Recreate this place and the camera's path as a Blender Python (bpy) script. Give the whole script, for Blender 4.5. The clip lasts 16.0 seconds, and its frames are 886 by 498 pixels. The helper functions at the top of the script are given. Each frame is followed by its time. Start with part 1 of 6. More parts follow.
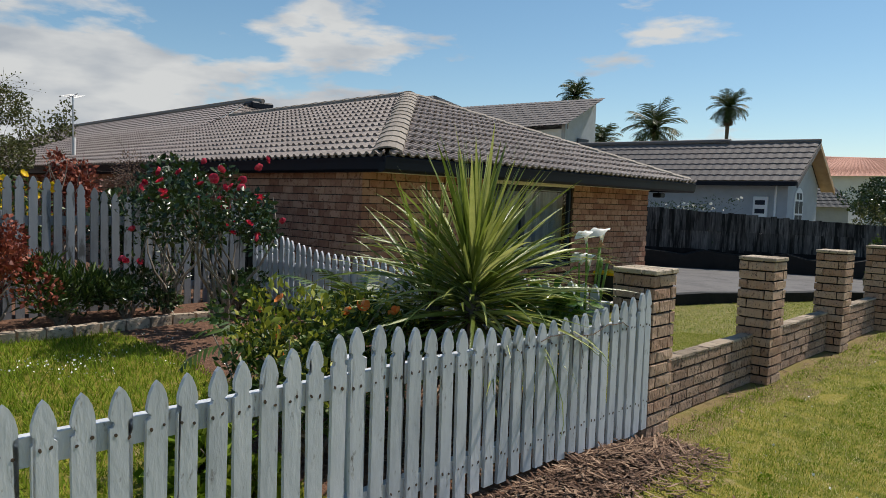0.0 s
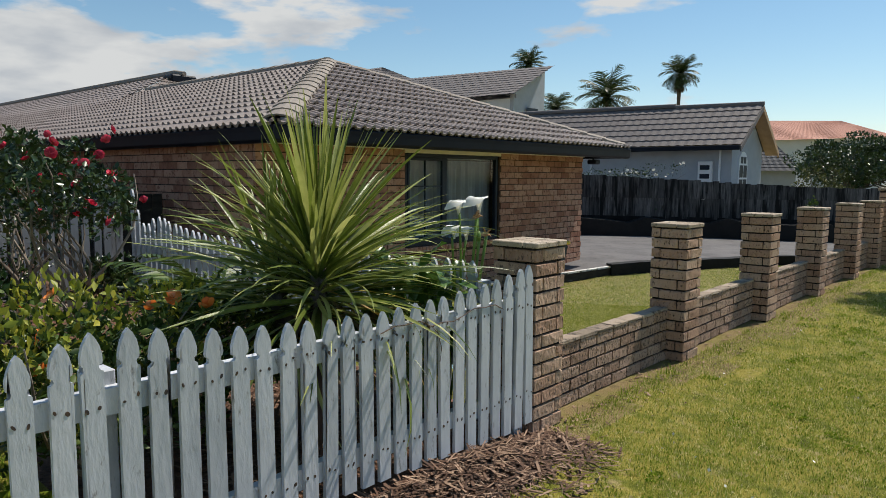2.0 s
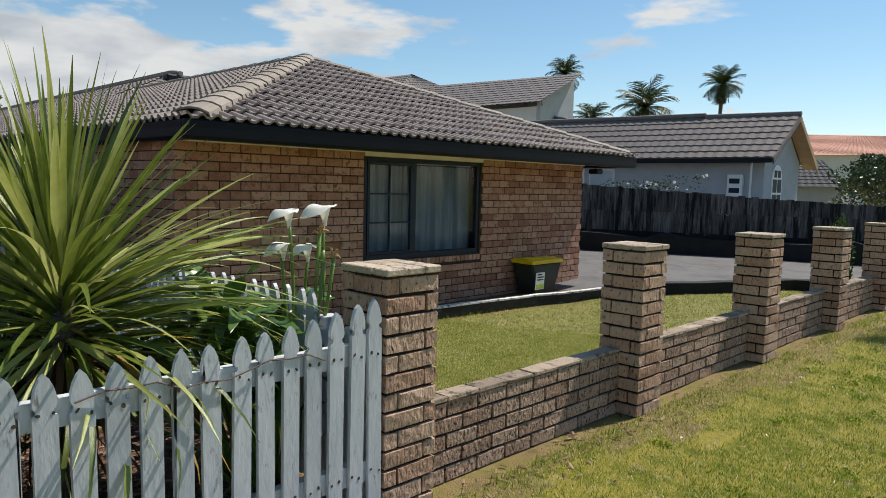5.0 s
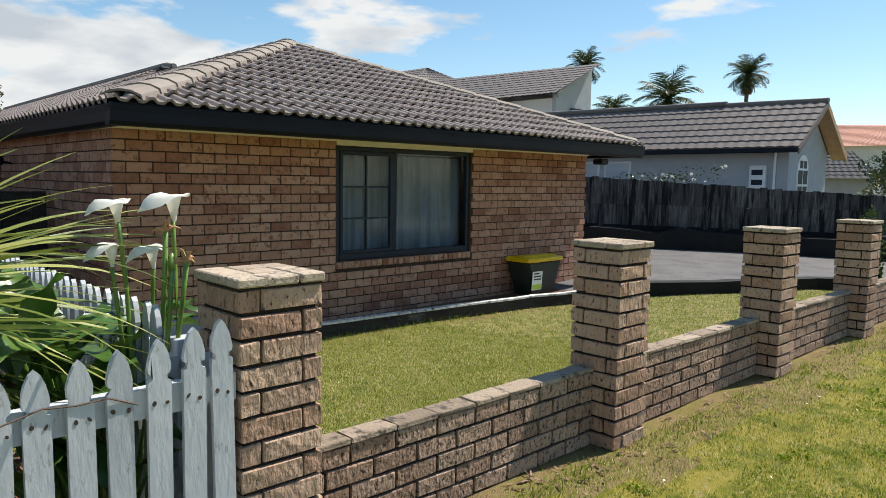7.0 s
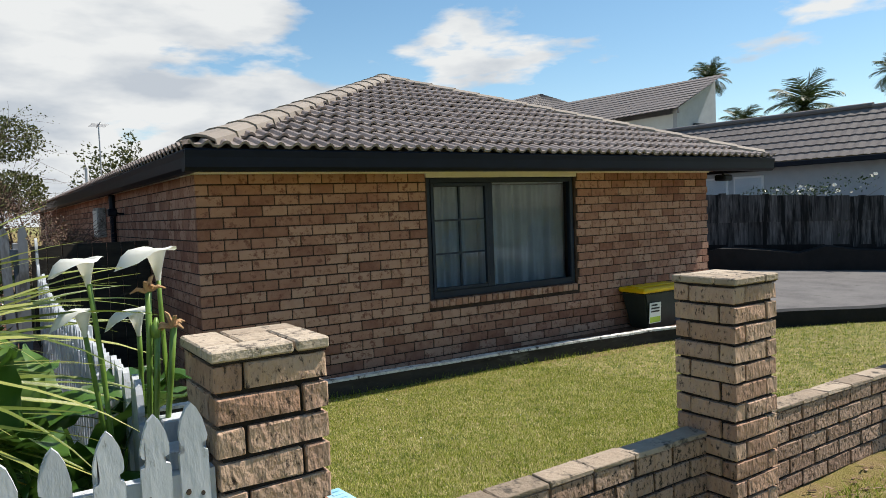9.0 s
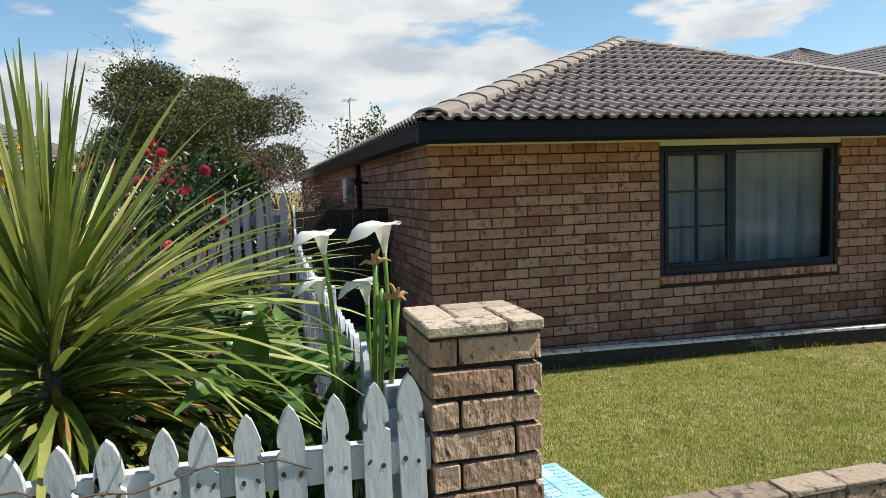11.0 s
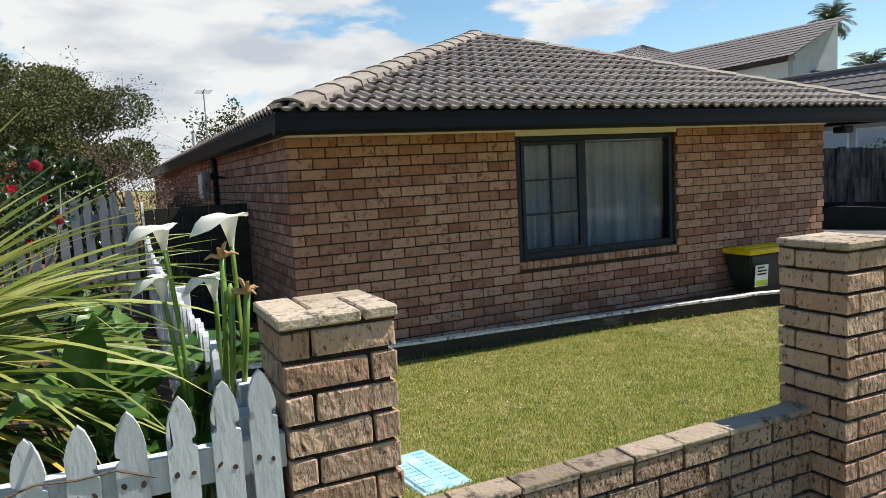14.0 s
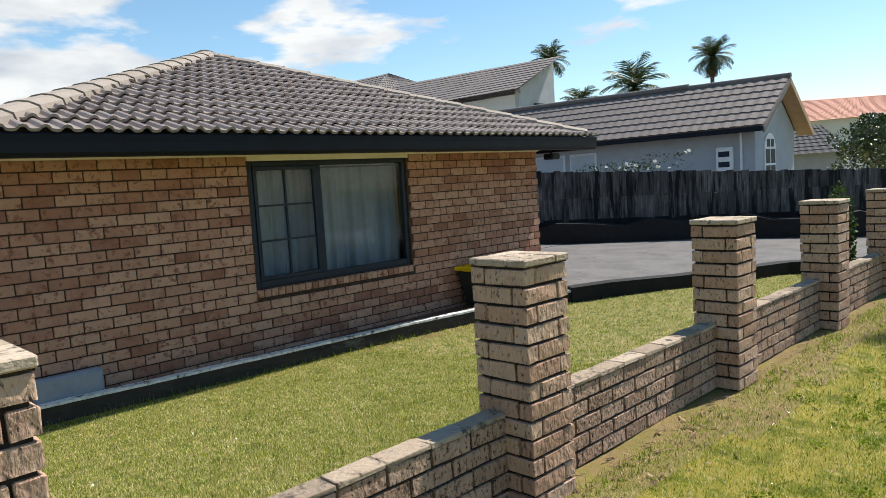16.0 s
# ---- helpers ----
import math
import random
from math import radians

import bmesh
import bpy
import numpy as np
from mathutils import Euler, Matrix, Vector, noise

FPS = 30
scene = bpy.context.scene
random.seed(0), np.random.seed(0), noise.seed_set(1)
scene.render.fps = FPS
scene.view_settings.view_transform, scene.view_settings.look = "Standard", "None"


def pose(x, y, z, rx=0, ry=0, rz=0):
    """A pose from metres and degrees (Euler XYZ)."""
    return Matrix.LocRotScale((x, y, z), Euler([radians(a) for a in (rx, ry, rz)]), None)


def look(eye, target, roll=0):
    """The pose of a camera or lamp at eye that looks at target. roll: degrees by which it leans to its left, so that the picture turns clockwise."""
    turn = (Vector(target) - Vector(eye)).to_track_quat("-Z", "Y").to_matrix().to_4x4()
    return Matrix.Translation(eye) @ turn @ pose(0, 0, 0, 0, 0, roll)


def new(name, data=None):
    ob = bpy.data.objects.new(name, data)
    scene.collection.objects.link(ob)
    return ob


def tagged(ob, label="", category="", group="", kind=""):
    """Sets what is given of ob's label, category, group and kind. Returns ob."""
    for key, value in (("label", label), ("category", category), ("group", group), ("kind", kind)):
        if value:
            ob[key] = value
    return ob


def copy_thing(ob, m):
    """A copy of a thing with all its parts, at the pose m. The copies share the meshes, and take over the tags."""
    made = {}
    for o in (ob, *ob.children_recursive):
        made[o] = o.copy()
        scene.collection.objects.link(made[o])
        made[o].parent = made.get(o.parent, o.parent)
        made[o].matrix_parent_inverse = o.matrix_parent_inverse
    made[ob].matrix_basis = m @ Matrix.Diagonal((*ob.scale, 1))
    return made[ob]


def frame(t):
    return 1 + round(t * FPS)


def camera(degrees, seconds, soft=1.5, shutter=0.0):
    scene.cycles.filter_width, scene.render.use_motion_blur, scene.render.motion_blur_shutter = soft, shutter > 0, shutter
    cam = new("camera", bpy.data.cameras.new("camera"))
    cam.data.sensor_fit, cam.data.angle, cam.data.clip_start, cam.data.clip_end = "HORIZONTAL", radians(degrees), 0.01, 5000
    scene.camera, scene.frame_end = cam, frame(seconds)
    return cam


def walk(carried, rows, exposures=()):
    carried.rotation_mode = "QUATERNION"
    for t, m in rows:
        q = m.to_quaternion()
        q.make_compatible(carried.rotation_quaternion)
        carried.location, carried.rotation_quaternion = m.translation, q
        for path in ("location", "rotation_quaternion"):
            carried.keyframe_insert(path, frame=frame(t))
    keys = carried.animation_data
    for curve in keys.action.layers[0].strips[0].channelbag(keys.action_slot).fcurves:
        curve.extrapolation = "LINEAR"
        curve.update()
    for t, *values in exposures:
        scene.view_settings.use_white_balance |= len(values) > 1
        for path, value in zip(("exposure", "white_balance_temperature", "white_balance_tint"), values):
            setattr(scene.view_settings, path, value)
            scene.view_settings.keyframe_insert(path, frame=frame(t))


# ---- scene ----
cam = camera(64.7, 16.0, soft=0.6)
PATH = [
    (0, (0.634, 0.549, 1.588), (-0.76, 1.977, 1.449), 1.9),
    (0.5, (0.565, 0.808, 1.576), (-0.709, 2.344, 1.455), 0.2),
    (1, (0.559, 0.949, 1.596), (-0.667, 2.526, 1.488), -3.1),
    (1.5, (0.64, 1.2, 1.589), (-0.591, 2.766, 1.424), 1.8),
    (2, (0.674, 1.462, 1.556), (-0.639, 2.956, 1.347), 0.3),
    (2.5, (0.564, 1.753, 1.575), (-0.699, 3.295, 1.413), 0.7),
    (3, (0.601, 2.055, 1.545), (-0.704, 3.561, 1.369), 1.2),
    (3.5, (0.692, 2.246, 1.553), (-0.685, 3.686, 1.38), 2.2),
    (4, (0.529, 2.462, 1.543), (-0.742, 4.0, 1.409), 0.5),
    (4.5, (0.553, 2.691, 1.534), (-0.806, 4.154, 1.421), 1.0),
    (5, (0.672, 2.918, 1.535), (-0.728, 4.335, 1.352), 1.4),
    (5.2, (0.662, 2.982, 1.519), (-0.728, 4.41, 1.353), 1.2),
    (7.3, (0.4, 3.937, 1.488), (-1.055, 5.293, 1.275), 0.8),
    (7.5, (0.365, 3.998, 1.486), (-1.083, 5.352, 1.222), 0.5),
    (8, (0.42, 4.187, 1.507), (-1.126, 5.442, 1.326), -0.4),
    (8.5, (0.413, 4.349, 1.499), (-1.22, 5.49, 1.321), -0.7),
    (9, (0.237, 4.404, 1.506), (-1.434, 5.497, 1.397), -2.2),
    (9.5, (0.197, 4.439, 1.512), (-1.653, 5.176, 1.33), -2.2),
    (10, (0.178, 4.468, 1.521), (-1.748, 4.978, 1.35), -2.2),
    (12.5, (0.215, 4.455, 1.536), (-1.715, 4.949, 1.357), -1.9),
    (13, (0.223, 4.47, 1.531), (-1.695, 5.011, 1.361), -2.3),
    (13.5, (0.199, 4.493, 1.514), (-1.67, 5.179, 1.325), -2.9),
    (14, (0.187, 4.516, 1.513), (-1.614, 5.361, 1.301), -3.0),
    (14.5, (0.212, 4.547, 1.521), (-1.495, 5.562, 1.284), -3.1),
    (15, (0.22, 4.542, 1.51), (-1.393, 5.696, 1.252), -2.6),
    (15.5, (0.243, 4.588, 1.516), (-1.29, 5.854, 1.298), -3.7),
    (16, (0.306, 4.736, 1.517), (-1.111, 6.135, 1.332), -3.5),
]
walk(cam, [(t, look(eye, target, roll)) for t, eye, target, roll in PATH],
     exposures=[(t, e, 6720, 10) for t, e in ((0, .04), (2, .1), (4, .17), (5, .24), (7.3, .5), (8.2, .53), (9, .43), (10, .46), (13, .48), (14.5, .54), (15.2, .6), (16, .63))])

# ---- world, sun, exposure ----
SUN_DIR = Vector((0.14, 0.63, 1.0)).normalized()      # towards the sun
sun_el = math.asin(SUN_DIR.z)
sun_az = math.atan2(SUN_DIR.x, SUN_DIR.y)
sun = new("sun", bpy.data.lights.new("sun", "SUN"))
sun.data.energy, sun.data.angle, sun.data.color = 5.0, radians(0.53), (1.0, 0.955, 0.88)
sun.matrix_world = look((0, 0, 30), Vector((0, 0, 30)) - SUN_DIR)

world = bpy.data.worlds.new("sky")
scene.world = world
world.use_nodes = True
wt = world.node_tree
for nd in list(wt.nodes):
    wt.nodes.remove(nd)


def wn(kind, **kw):
    nd = wt.nodes.new(kind)
    for k, v in kw.items():
        nd.inputs[k].default_value = v
    return nd


sky = wt.nodes.new("ShaderNodeTexSky")
sky.sky_type = "NISHITA"
sky.sun_disc = False
sky.sun_elevation, sky.sun_rotation = sun_el, sun_az
sky.air_density, sky.dust_density, sky.ozone_density = 1.0, 0.15, 2.5
bg_sky = wn("ShaderNodeBackground", Strength=0.108)
tint = wt.nodes.new("ShaderNodeHueSaturation")
tint.inputs["Saturation"].default_value, tint.inputs["Hue"].default_value = 1.1, 0.49
wt.links.new(sky.outputs[0], tint.inputs["Color"])
wt.links.new(tint.outputs[0], bg_sky.inputs[0])
tc = wt.nodes.new("ShaderNodeTexCoord")
sep = wt.nodes.new("ShaderNodeSeparateXYZ")
wt.links.new(tc.outputs["Generated"], sep.inputs[0])
def wmath(op, a, b=None, clamp=False):
    nd = wt.nodes.new("ShaderNodeMath")
    nd.operation, nd.use_clamp = op, clamp
    for i, v in enumerate((a, b)):
        if v is None:
            continue
        if isinstance(v, (int, float)):
            nd.inputs[i].default_value = v
        else:
            wt.links.new(v, nd.inputs[i])
    return nd.outputs[0]


# cumulus on a flat layer, thicker in the west (towards -x) and near the horizon
inv = wmath("DIVIDE", 1.0, wmath("MAXIMUM", wmath("ADD", sep.outputs[2], 0.42), 0.05))
layer = wt.nodes.new("ShaderNodeCombineXYZ")
wt.links.new(wmath("MULTIPLY", sep.outputs[0], inv), layer.inputs[0])
wt.links.new(wmath("MULTIPLY", sep.outputs[1], inv), layer.inputs[1])
wt.links.new(wmath("MULTIPLY", sep.outputs[2], 4.2), layer.inputs[2])
mp = wn("ShaderNodeMapping", Location=(2.15, 0.9, 0.3))
wt.links.new(layer.outputs[0], mp.inputs[0])
nz = wn("ShaderNodeTexNoise", Scale=2.3, Detail=11.0, Roughness=0.53, Distortion=0.1)
wt.links.new(mp.outputs[0], nz.inputs["Vector"])
west = wmath("MULTIPLY", sep.outputs[0], -0.42)
low = wmath("MULTIPLY_ADD", sep.outputs[2], -0.62)
low.node.inputs[2].default_value = -0.155
dens = wmath("ADD", wmath("ADD", nz.outputs["Fac"], west), low)
ramp = wt.nodes.new("ShaderNodeValToRGB")
ramp.color_ramp.elements[0].position, ramp.color_ramp.elements[1].position = 0.53, 0.595
wt.links.new(dens, ramp.inputs[0])
nz2 = wn("ShaderNodeTexNoise", Scale=3.6, Detail=7.0, Roughness=0.5)
wt.links.new(mp.outputs[0], nz2.inputs["Vector"])
cr = wt.nodes.new("ShaderNodeValToRGB")
cr.color_ramp.elements[0].position, cr.color_ramp.elements[0].color = 0.36, (0.6, 0.67, 0.76, 1)
cr.color_ramp.elements[1].position, cr.color_ramp.elements[1].color = 0.56, (0.93, 0.97, 1.0, 1)
wt.links.new(nz2.outputs["Fac"], cr.inputs[0])
bg_cloud = wn("ShaderNodeBackground", Strength=0.66)
wt.links.new(cr.outputs[0], bg_cloud.inputs[0])
mixs = wt.nodes.new("ShaderNodeMixShader")
wt.links.new(ramp.outputs[0], mixs.inputs[0])
wt.links.new(bg_sky.outputs[0], mixs.inputs[1])
wt.links.new(bg_cloud.outputs[0], mixs.inputs[2])
wo = wt.nodes.new("ShaderNodeOutputWorld")
wt.links.new(mixs.outputs[0], wo.inputs[0])


# ---- materials ----
def material(name, stops, scale=8.0, rough=0.8, bump=0.3, bump_scale=60.0, metal=0.0, per_piece=0.0, spots=None,
             spot_scale=30.0, spot_at=0.66, stretch=(1, 1, 1), spec=0.3, trans=0.0, bump_dist=0.004):
    """Procedural surface: a ramp of base colours over noise, shifted per piece, with stains at a second scale and fine relief."""
    m = bpy.data.materials.new(name)
    m.use_nodes = True
    t = m.node_tree
    b = t.nodes["Principled BSDF"]
    b.inputs["Roughness"].default_value = rough
    b.inputs["Metallic"].default_value = metal
    b.inputs["Specular IOR Level"].default_value = spec
    co = t.nodes.new("ShaderNodeTexCoord")
    ge = t.nodes.new("ShaderNodeNewGeometry")
    oi = t.nodes.new("ShaderNodeObjectInfo")
    mpn = t.nodes.new("ShaderNodeMapping")
    mpn.inputs["Scale"].default_value = stretch
    addv = t.nodes.new("ShaderNodeVectorMath")
    addv.operation = "ADD"
    t.links.new(co.outputs["Object"], addv.inputs[0])
    t.links.new(oi.outputs["Location"], addv.inputs[1])
    t.links.new(addv.outputs[0], mpn.inputs[0])
    n1 = t.nodes.new("ShaderNodeTexNoise")
    n1.inputs["Scale"].default_value, n1.inputs["Detail"].default_value = scale, 6
    n1.inputs["Roughness"].default_value = 0.65
    t.links.new(mpn.outputs[0], n1.inputs["Vector"])
    fac = n1.outputs["Fac"]
    if per_piece:
        s = t.nodes.new("ShaderNodeMath"); s.operation = "ADD"
        t.links.new(oi.outputs["Random"], s.inputs[0]); t.links.new(ge.outputs["Random Per Island"], s.inputs[1])
        f = t.nodes.new("ShaderNodeMath"); f.operation = "FRACT"
        t.links.new(s.outputs[0], f.inputs[0])
        mx = t.nodes.new("ShaderNodeMix")
        mx.inputs[0].default_value = per_piece
        t.links.new(fac, mx.inputs[2]); t.links.new(f.outputs[0], mx.inputs[3])
        fac = mx.outputs[0]
    rp = t.nodes.new("ShaderNodeValToRGB")
    els = rp.color_ramp.elements
    lo, hi = (0.3, 0.7) if not per_piece else (0.12, 0.88)
    stops = stops if len(stops) > 1 else stops * 2
    els[0].position, els[1].position = lo, hi
    for i in range(1, len(stops) - 1):
        els.new(lo + (hi - lo) * i / (len(stops) - 1))
    for e, c in zip(els, stops):
        e.color = (*c, 1)
    t.links.new(fac, rp.inputs[0])
    col = rp.outputs[0]
    n2 = t.nodes.new("ShaderNodeTexNoise")
    n2.inputs["Scale"].default_value, n2.inputs["Detail"].default_value = bump_scale, 5
    t.links.new(mpn.outputs[0], n2.inputs["Vector"])
    if spots:
        n3 = t.nodes.new("ShaderNodeTexNoise")
        n3.inputs["Scale"].default_value, n3.inputs["Detail"].default_value = spot_scale, 4
        n3.inputs["Roughness"].default_value = 0.7
        t.links.new(mpn.outputs[0], n3.inputs["Vector"])
        r3 = t.nodes.new("ShaderNodeValToRGB")
        r3.color_ramp.elements[0].position, r3.color_ramp.elements[1].position = spot_at - 0.07, spot_at + 0.05
        t.links.new(n3.outputs["Fac"], r3.inputs[0])
        mc = t.nodes.new("ShaderNodeMix"); mc.data_type = "RGBA"
        t.links.new(r3.outputs[0], mc.inputs[0]); t.links.new(col, mc.inputs[6])
        mc.inputs[7].default_value = (*spots, 1)
        col = mc.outputs[2]
    t.links.new(col, b.inputs["Base Color"])
    if bump:
        bp = t.nodes.new("ShaderNodeBump")
        bp.inputs["Strength"].default_value, bp.inputs["Distance"].default_value = bump, bump_dist
        t.links.new(n2.outputs["Fac"], bp.inputs["Height"])
        t.links.new(bp.outputs[0], b.inputs["Normal"])
    if trans:
        out = t.nodes["Material Output"]
        tr = t.nodes.new("ShaderNodeBsdfTranslucent")
        t.links.new(col, tr.inputs[0])
        ms = t.nodes.new("ShaderNodeMixShader"); ms.inputs[0].default_value = trans
        t.links.new(b.outputs[0], ms.inputs[1]); t.links.new(tr.outputs[0], ms.inputs[2])
        t.links.new(ms.outputs[0], out.inputs[0])
    return m


M = {}
M["brick_house"] = material("house_brick", [(0.19, 0.075, 0.046), (0.36, 0.18, 0.117), (0.46, 0.27, 0.185), (0.27, 0.115, 0.074)], 9, 0.9, 0.5, 70,
                            per_piece=0.6, spots=(0.2, 0.085, 0.055), spot_scale=15, spot_at=0.6)
M["brick_pillar"] = material("pillar_brick", [(0.29, 0.16, 0.105), (0.43, 0.265, 0.18), (0.5, 0.34, 0.24), (0.36, 0.2, 0.142)], 14, 0.92, 0.9, 45,
                             per_piece=0.5, spots=(0.07, 0.045, 0.034), spot_scale=62, spot_at=0.62, bump_dist=0.02, stretch=(1, 1, 0.5))
M["brick_coping"] = material("coping_brick", [(0.26, 0.2, 0.145), (0.42, 0.335, 0.25), (0.52, 0.435, 0.34)], 16, 0.92, 0.9, 50,
                             per_piece=0.4, spots=(0.09, 0.075, 0.06), spot_scale=22, spot_at=0.61, bump_dist=0.01)
M["brick_wall"] = material("stained_wall_brick", [(0.19, 0.115, 0.08), (0.32, 0.205, 0.145), (0.41, 0.28, 0.205), (0.25, 0.155, 0.11)], 14, 0.94, 0.9, 55,
                           per_piece=0.4, spots=(0.035, 0.026, 0.02), spot_scale=64, spot_at=0.585, bump_dist=0.022, stretch=(1, 1, 0.6))
M["dry_turf"] = material("dry_turf", [(0.13, 0.1, 0.04), (0.25, 0.18, 0.08), (0.2, 0.17, 0.045), (0.33, 0.25, 0.13)], 3.0, 0.95, 1.0, 120, bump_dist=0.02)
M["leaf_brown"] = material("dead_brown_leaf", [(0.1, 0.055, 0.04), (0.17, 0.1, 0.07), (0.15, 0.12, 0.06)], 3, 0.7, 0.0, per_piece=0.8)
M["brick_cap"] = M["brick_coping"]
M["wall_coping"] = material("wall_coping_brick", [(0.16, 0.125, 0.09), (0.32, 0.25, 0.185), (0.43, 0.35, 0.27)], 13, 0.92, 0.9, 50, per_piece=0.5, spots=(0.07, 0.058, 0.046), spot_scale=12, spot_at=0.6, bump_dist=0.01)
M["mortar_dark"] = material("dark_mortar", [(0.016, 0.011, 0.009), (0.045, 0.033, 0.026)], 20, 0.95, 0.6, 120)
M["mortar_house"] = material("house_mortar", [(0.03, 0.018, 0.012), (0.075, 0.046, 0.034)], 12, 0.95, 0.5, 120)
M["picket"] = material("picket_paint", [(0.3, 0.32, 0.35), (0.51, 0.53, 0.56), (0.66, 0.67, 0.7)], 9, 0.6, 0.6, 55, per_piece=0.2,
                       spots=(0.2, 0.19, 0.18), spot_scale=34, spot_at=0.675, stretch=(1, 1, 0.3))
# darker copy of the picket paint: weathering plus the back fence's shade put into the colour
M["picket_shaded"] = material("weathered_shaded_picket_paint", [(0.13, 0.14, 0.155), (0.24, 0.25, 0.27), (0.36, 0.37, 0.39)], 6, 0.75, 0.4, 40, per_piece=0.35, spots=(0.1, 0.1, 0.1), spot_scale=9, spot_at=0.62, stretch=(1, 1, 0.25))
M["nail"] = material("nail_stain", [(0.03, 0.03, 0.035), (0.12, 0.07, 0.04)], 60, 0.7, 0.2)
M["tile"] = material("roof_tile", [(0.165, 0.132, 0.12), (0.235, 0.195, 0.178), (0.285, 0.242, 0.222)], 5, 0.6, 0.6, 90, per_piece=0.35,
                     spots=(0.3, 0.27, 0.24), spot_scale=12, spot_at=0.73)
M["ridge_tile"] = material("ridge_tile", [(0.22, 0.185, 0.155), (0.32, 0.275, 0.235)], 9, 0.8, 0.6, 80, per_piece=0.4, spots=(0.2, 0.18, 0.16), spot_scale=20)
M["gutter"] = material("gutter_paint", [(0.003, 0.005, 0.011), (0.006, 0.009, 0.018)], 4, 0.45, 0.08, 30, spec=0.18)
M["cream"] = material("cream_trim", [(0.68, 0.63, 0.55), (0.78, 0.73, 0.65)], 6, 0.6, 0.15, 40)
M["frame"] = material("window_frame_paint", [(0.006, 0.011, 0.022), (0.011, 0.019, 0.034)], 6, 0.45, 0.08, 60, spec=0.3)
M["curtain"] = material("sheer_curtain", [(0.45, 0.48, 0.52), (0.58, 0.61, 0.65)], 4, 0.9, 0.2, 90, trans=0.35)
M["room"] = material("room_plaster", [(0.3, 0.29, 0.27), (0.36, 0.35, 0.33)], 3, 0.9, 0.1)
M["concrete"] = material("weathered_concrete", [(0.2, 0.19, 0.17), (0.38, 0.36, 0.33), (0.5, 0.48, 0.44)], 9, 0.92, 0.8, 55, spots=(0.07, 0.065, 0.055), spot_scale=8, spot_at=0.6)
M["timber_dark"] = material("dark_timber_edging", [(0.022, 0.019, 0.016), (0.06, 0.052, 0.042)], 10, 0.9, 0.7, 50, spots=(0.14, 0.13, 0.11), spot_scale=6, spot_at=0.68, stretch=(1, 0.3, 1))
M["timber_top"] = material("bleached_edging_top", [(0.4, 0.38, 0.35), (0.68, 0.66, 0.63), (0.8, 0.78, 0.75)], 14, 0.9, 0.7, 60, spots=(0.06, 0.05, 0.045), spot_scale=11, spot_at=0.6)
M["asphalt"] = material("driveway_asphalt", [(0.085, 0.08, 0.08), (0.125, 0.118, 0.116), (0.155, 0.147, 0.143)], 1.6, 0.85, 0.6, 140, spots=(0.065, 0.06, 0.058), spot_scale=5, spot_at=0.66)
M["drive_concrete"] = material("pale_driveway", [(0.4, 0.39, 0.38), (0.5, 0.49, 0.48)], 2, 0.85, 0.4, 60)
M["grass_ground"] = material("verge_turf", [(0.07, 0.08, 0.006), (0.15, 0.155, 0.012), (0.28, 0.23, 0.04), (0.14, 0.15, 0.01)], 5.0, 0.95, 0.9, 130, spots=(0.33, 0.26, 0.11), spot_scale=9.0, spot_at=0.63, bump_dist=0.02)
M["lawn_ground"] = material("lawn_turf", [(0.045, 0.06, 0.01), (0.12, 0.14, 0.025), (0.27, 0.23, 0.09), (0.09, 0.115, 0.016)], 7.0, 0.95, 0.9, 130, spots=(0.42, 0.33, 0.18), spot_scale=11.0, spot_at=0.61, bump_dist=0.02)
M["mulch_ground"] = material("bark_mulch", [(0.05, 0.028, 0.018), (0.13, 0.065, 0.04), (0.2, 0.11, 0.07)], 22, 0.95, 1.0, 60, spots=(0.3, 0.2, 0.13), spot_scale=40, spot_at=0.68, bump_dist=0.02)
M["blade"] = material("grass_blade", [(0.075, 0.115, 0.012), (0.22, 0.28, 0.032), (0.42, 0.43, 0.09), (0.82, 0.72, 0.4)], 2.2, 0.8, 0.0, per_piece=0.72, trans=0.4, spec=0.08)
M["clover"] = material("clover_leaf", [(0.075, 0.135, 0.007), (0.185, 0.265, 0.022), (0.32, 0.37, 0.045)], 2, 0.7, 0.0, per_piece=0.7, trans=0.35, spec=0.1)
M["daisy"] = material("daisy_white", [(0.8, 0.8, 0.76)], 3, 0.6, 0.0)
M["straw"] = material("dead_straw", [(0.045, 0.024, 0.016), (0.12, 0.065, 0.04), (0.33, 0.22, 0.15)], 5, 0.85, 0.0, per_piece=0.8)
M["cordyline"] = material("cordyline_leaf", [(0.05, 0.085, 0.012), (0.2, 0.245, 0.042), (0.5, 0.5, 0.17)], 2.5, 0.33, 0.25, 70, per_piece=0.65, stretch=(8, 8, 0.6), spec=0.5, trans=0.33)
M["cordyline_dry"] = material("cordyline_yellow_leaf", [(0.42, 0.3, 0.03), (0.5, 0.36, 0.06), (0.25, 0.14, 0.05)], 3, 0.55, 0.2, 60, per_piece=0.6, trans=0.2)
M["bark"] = material("bark", [(0.05, 0.038, 0.03), (0.12, 0.095, 0.075), (0.17, 0.14, 0.115)], 18, 0.95, 1.0, 40, stretch=(1, 1, 0.35), bump_dist=0.015)
M["stem_grey"] = material("rose_stem", [(0.16, 0.13, 0.1), (0.3, 0.25, 0.2)], 14, 0.9, 0.6, 60)
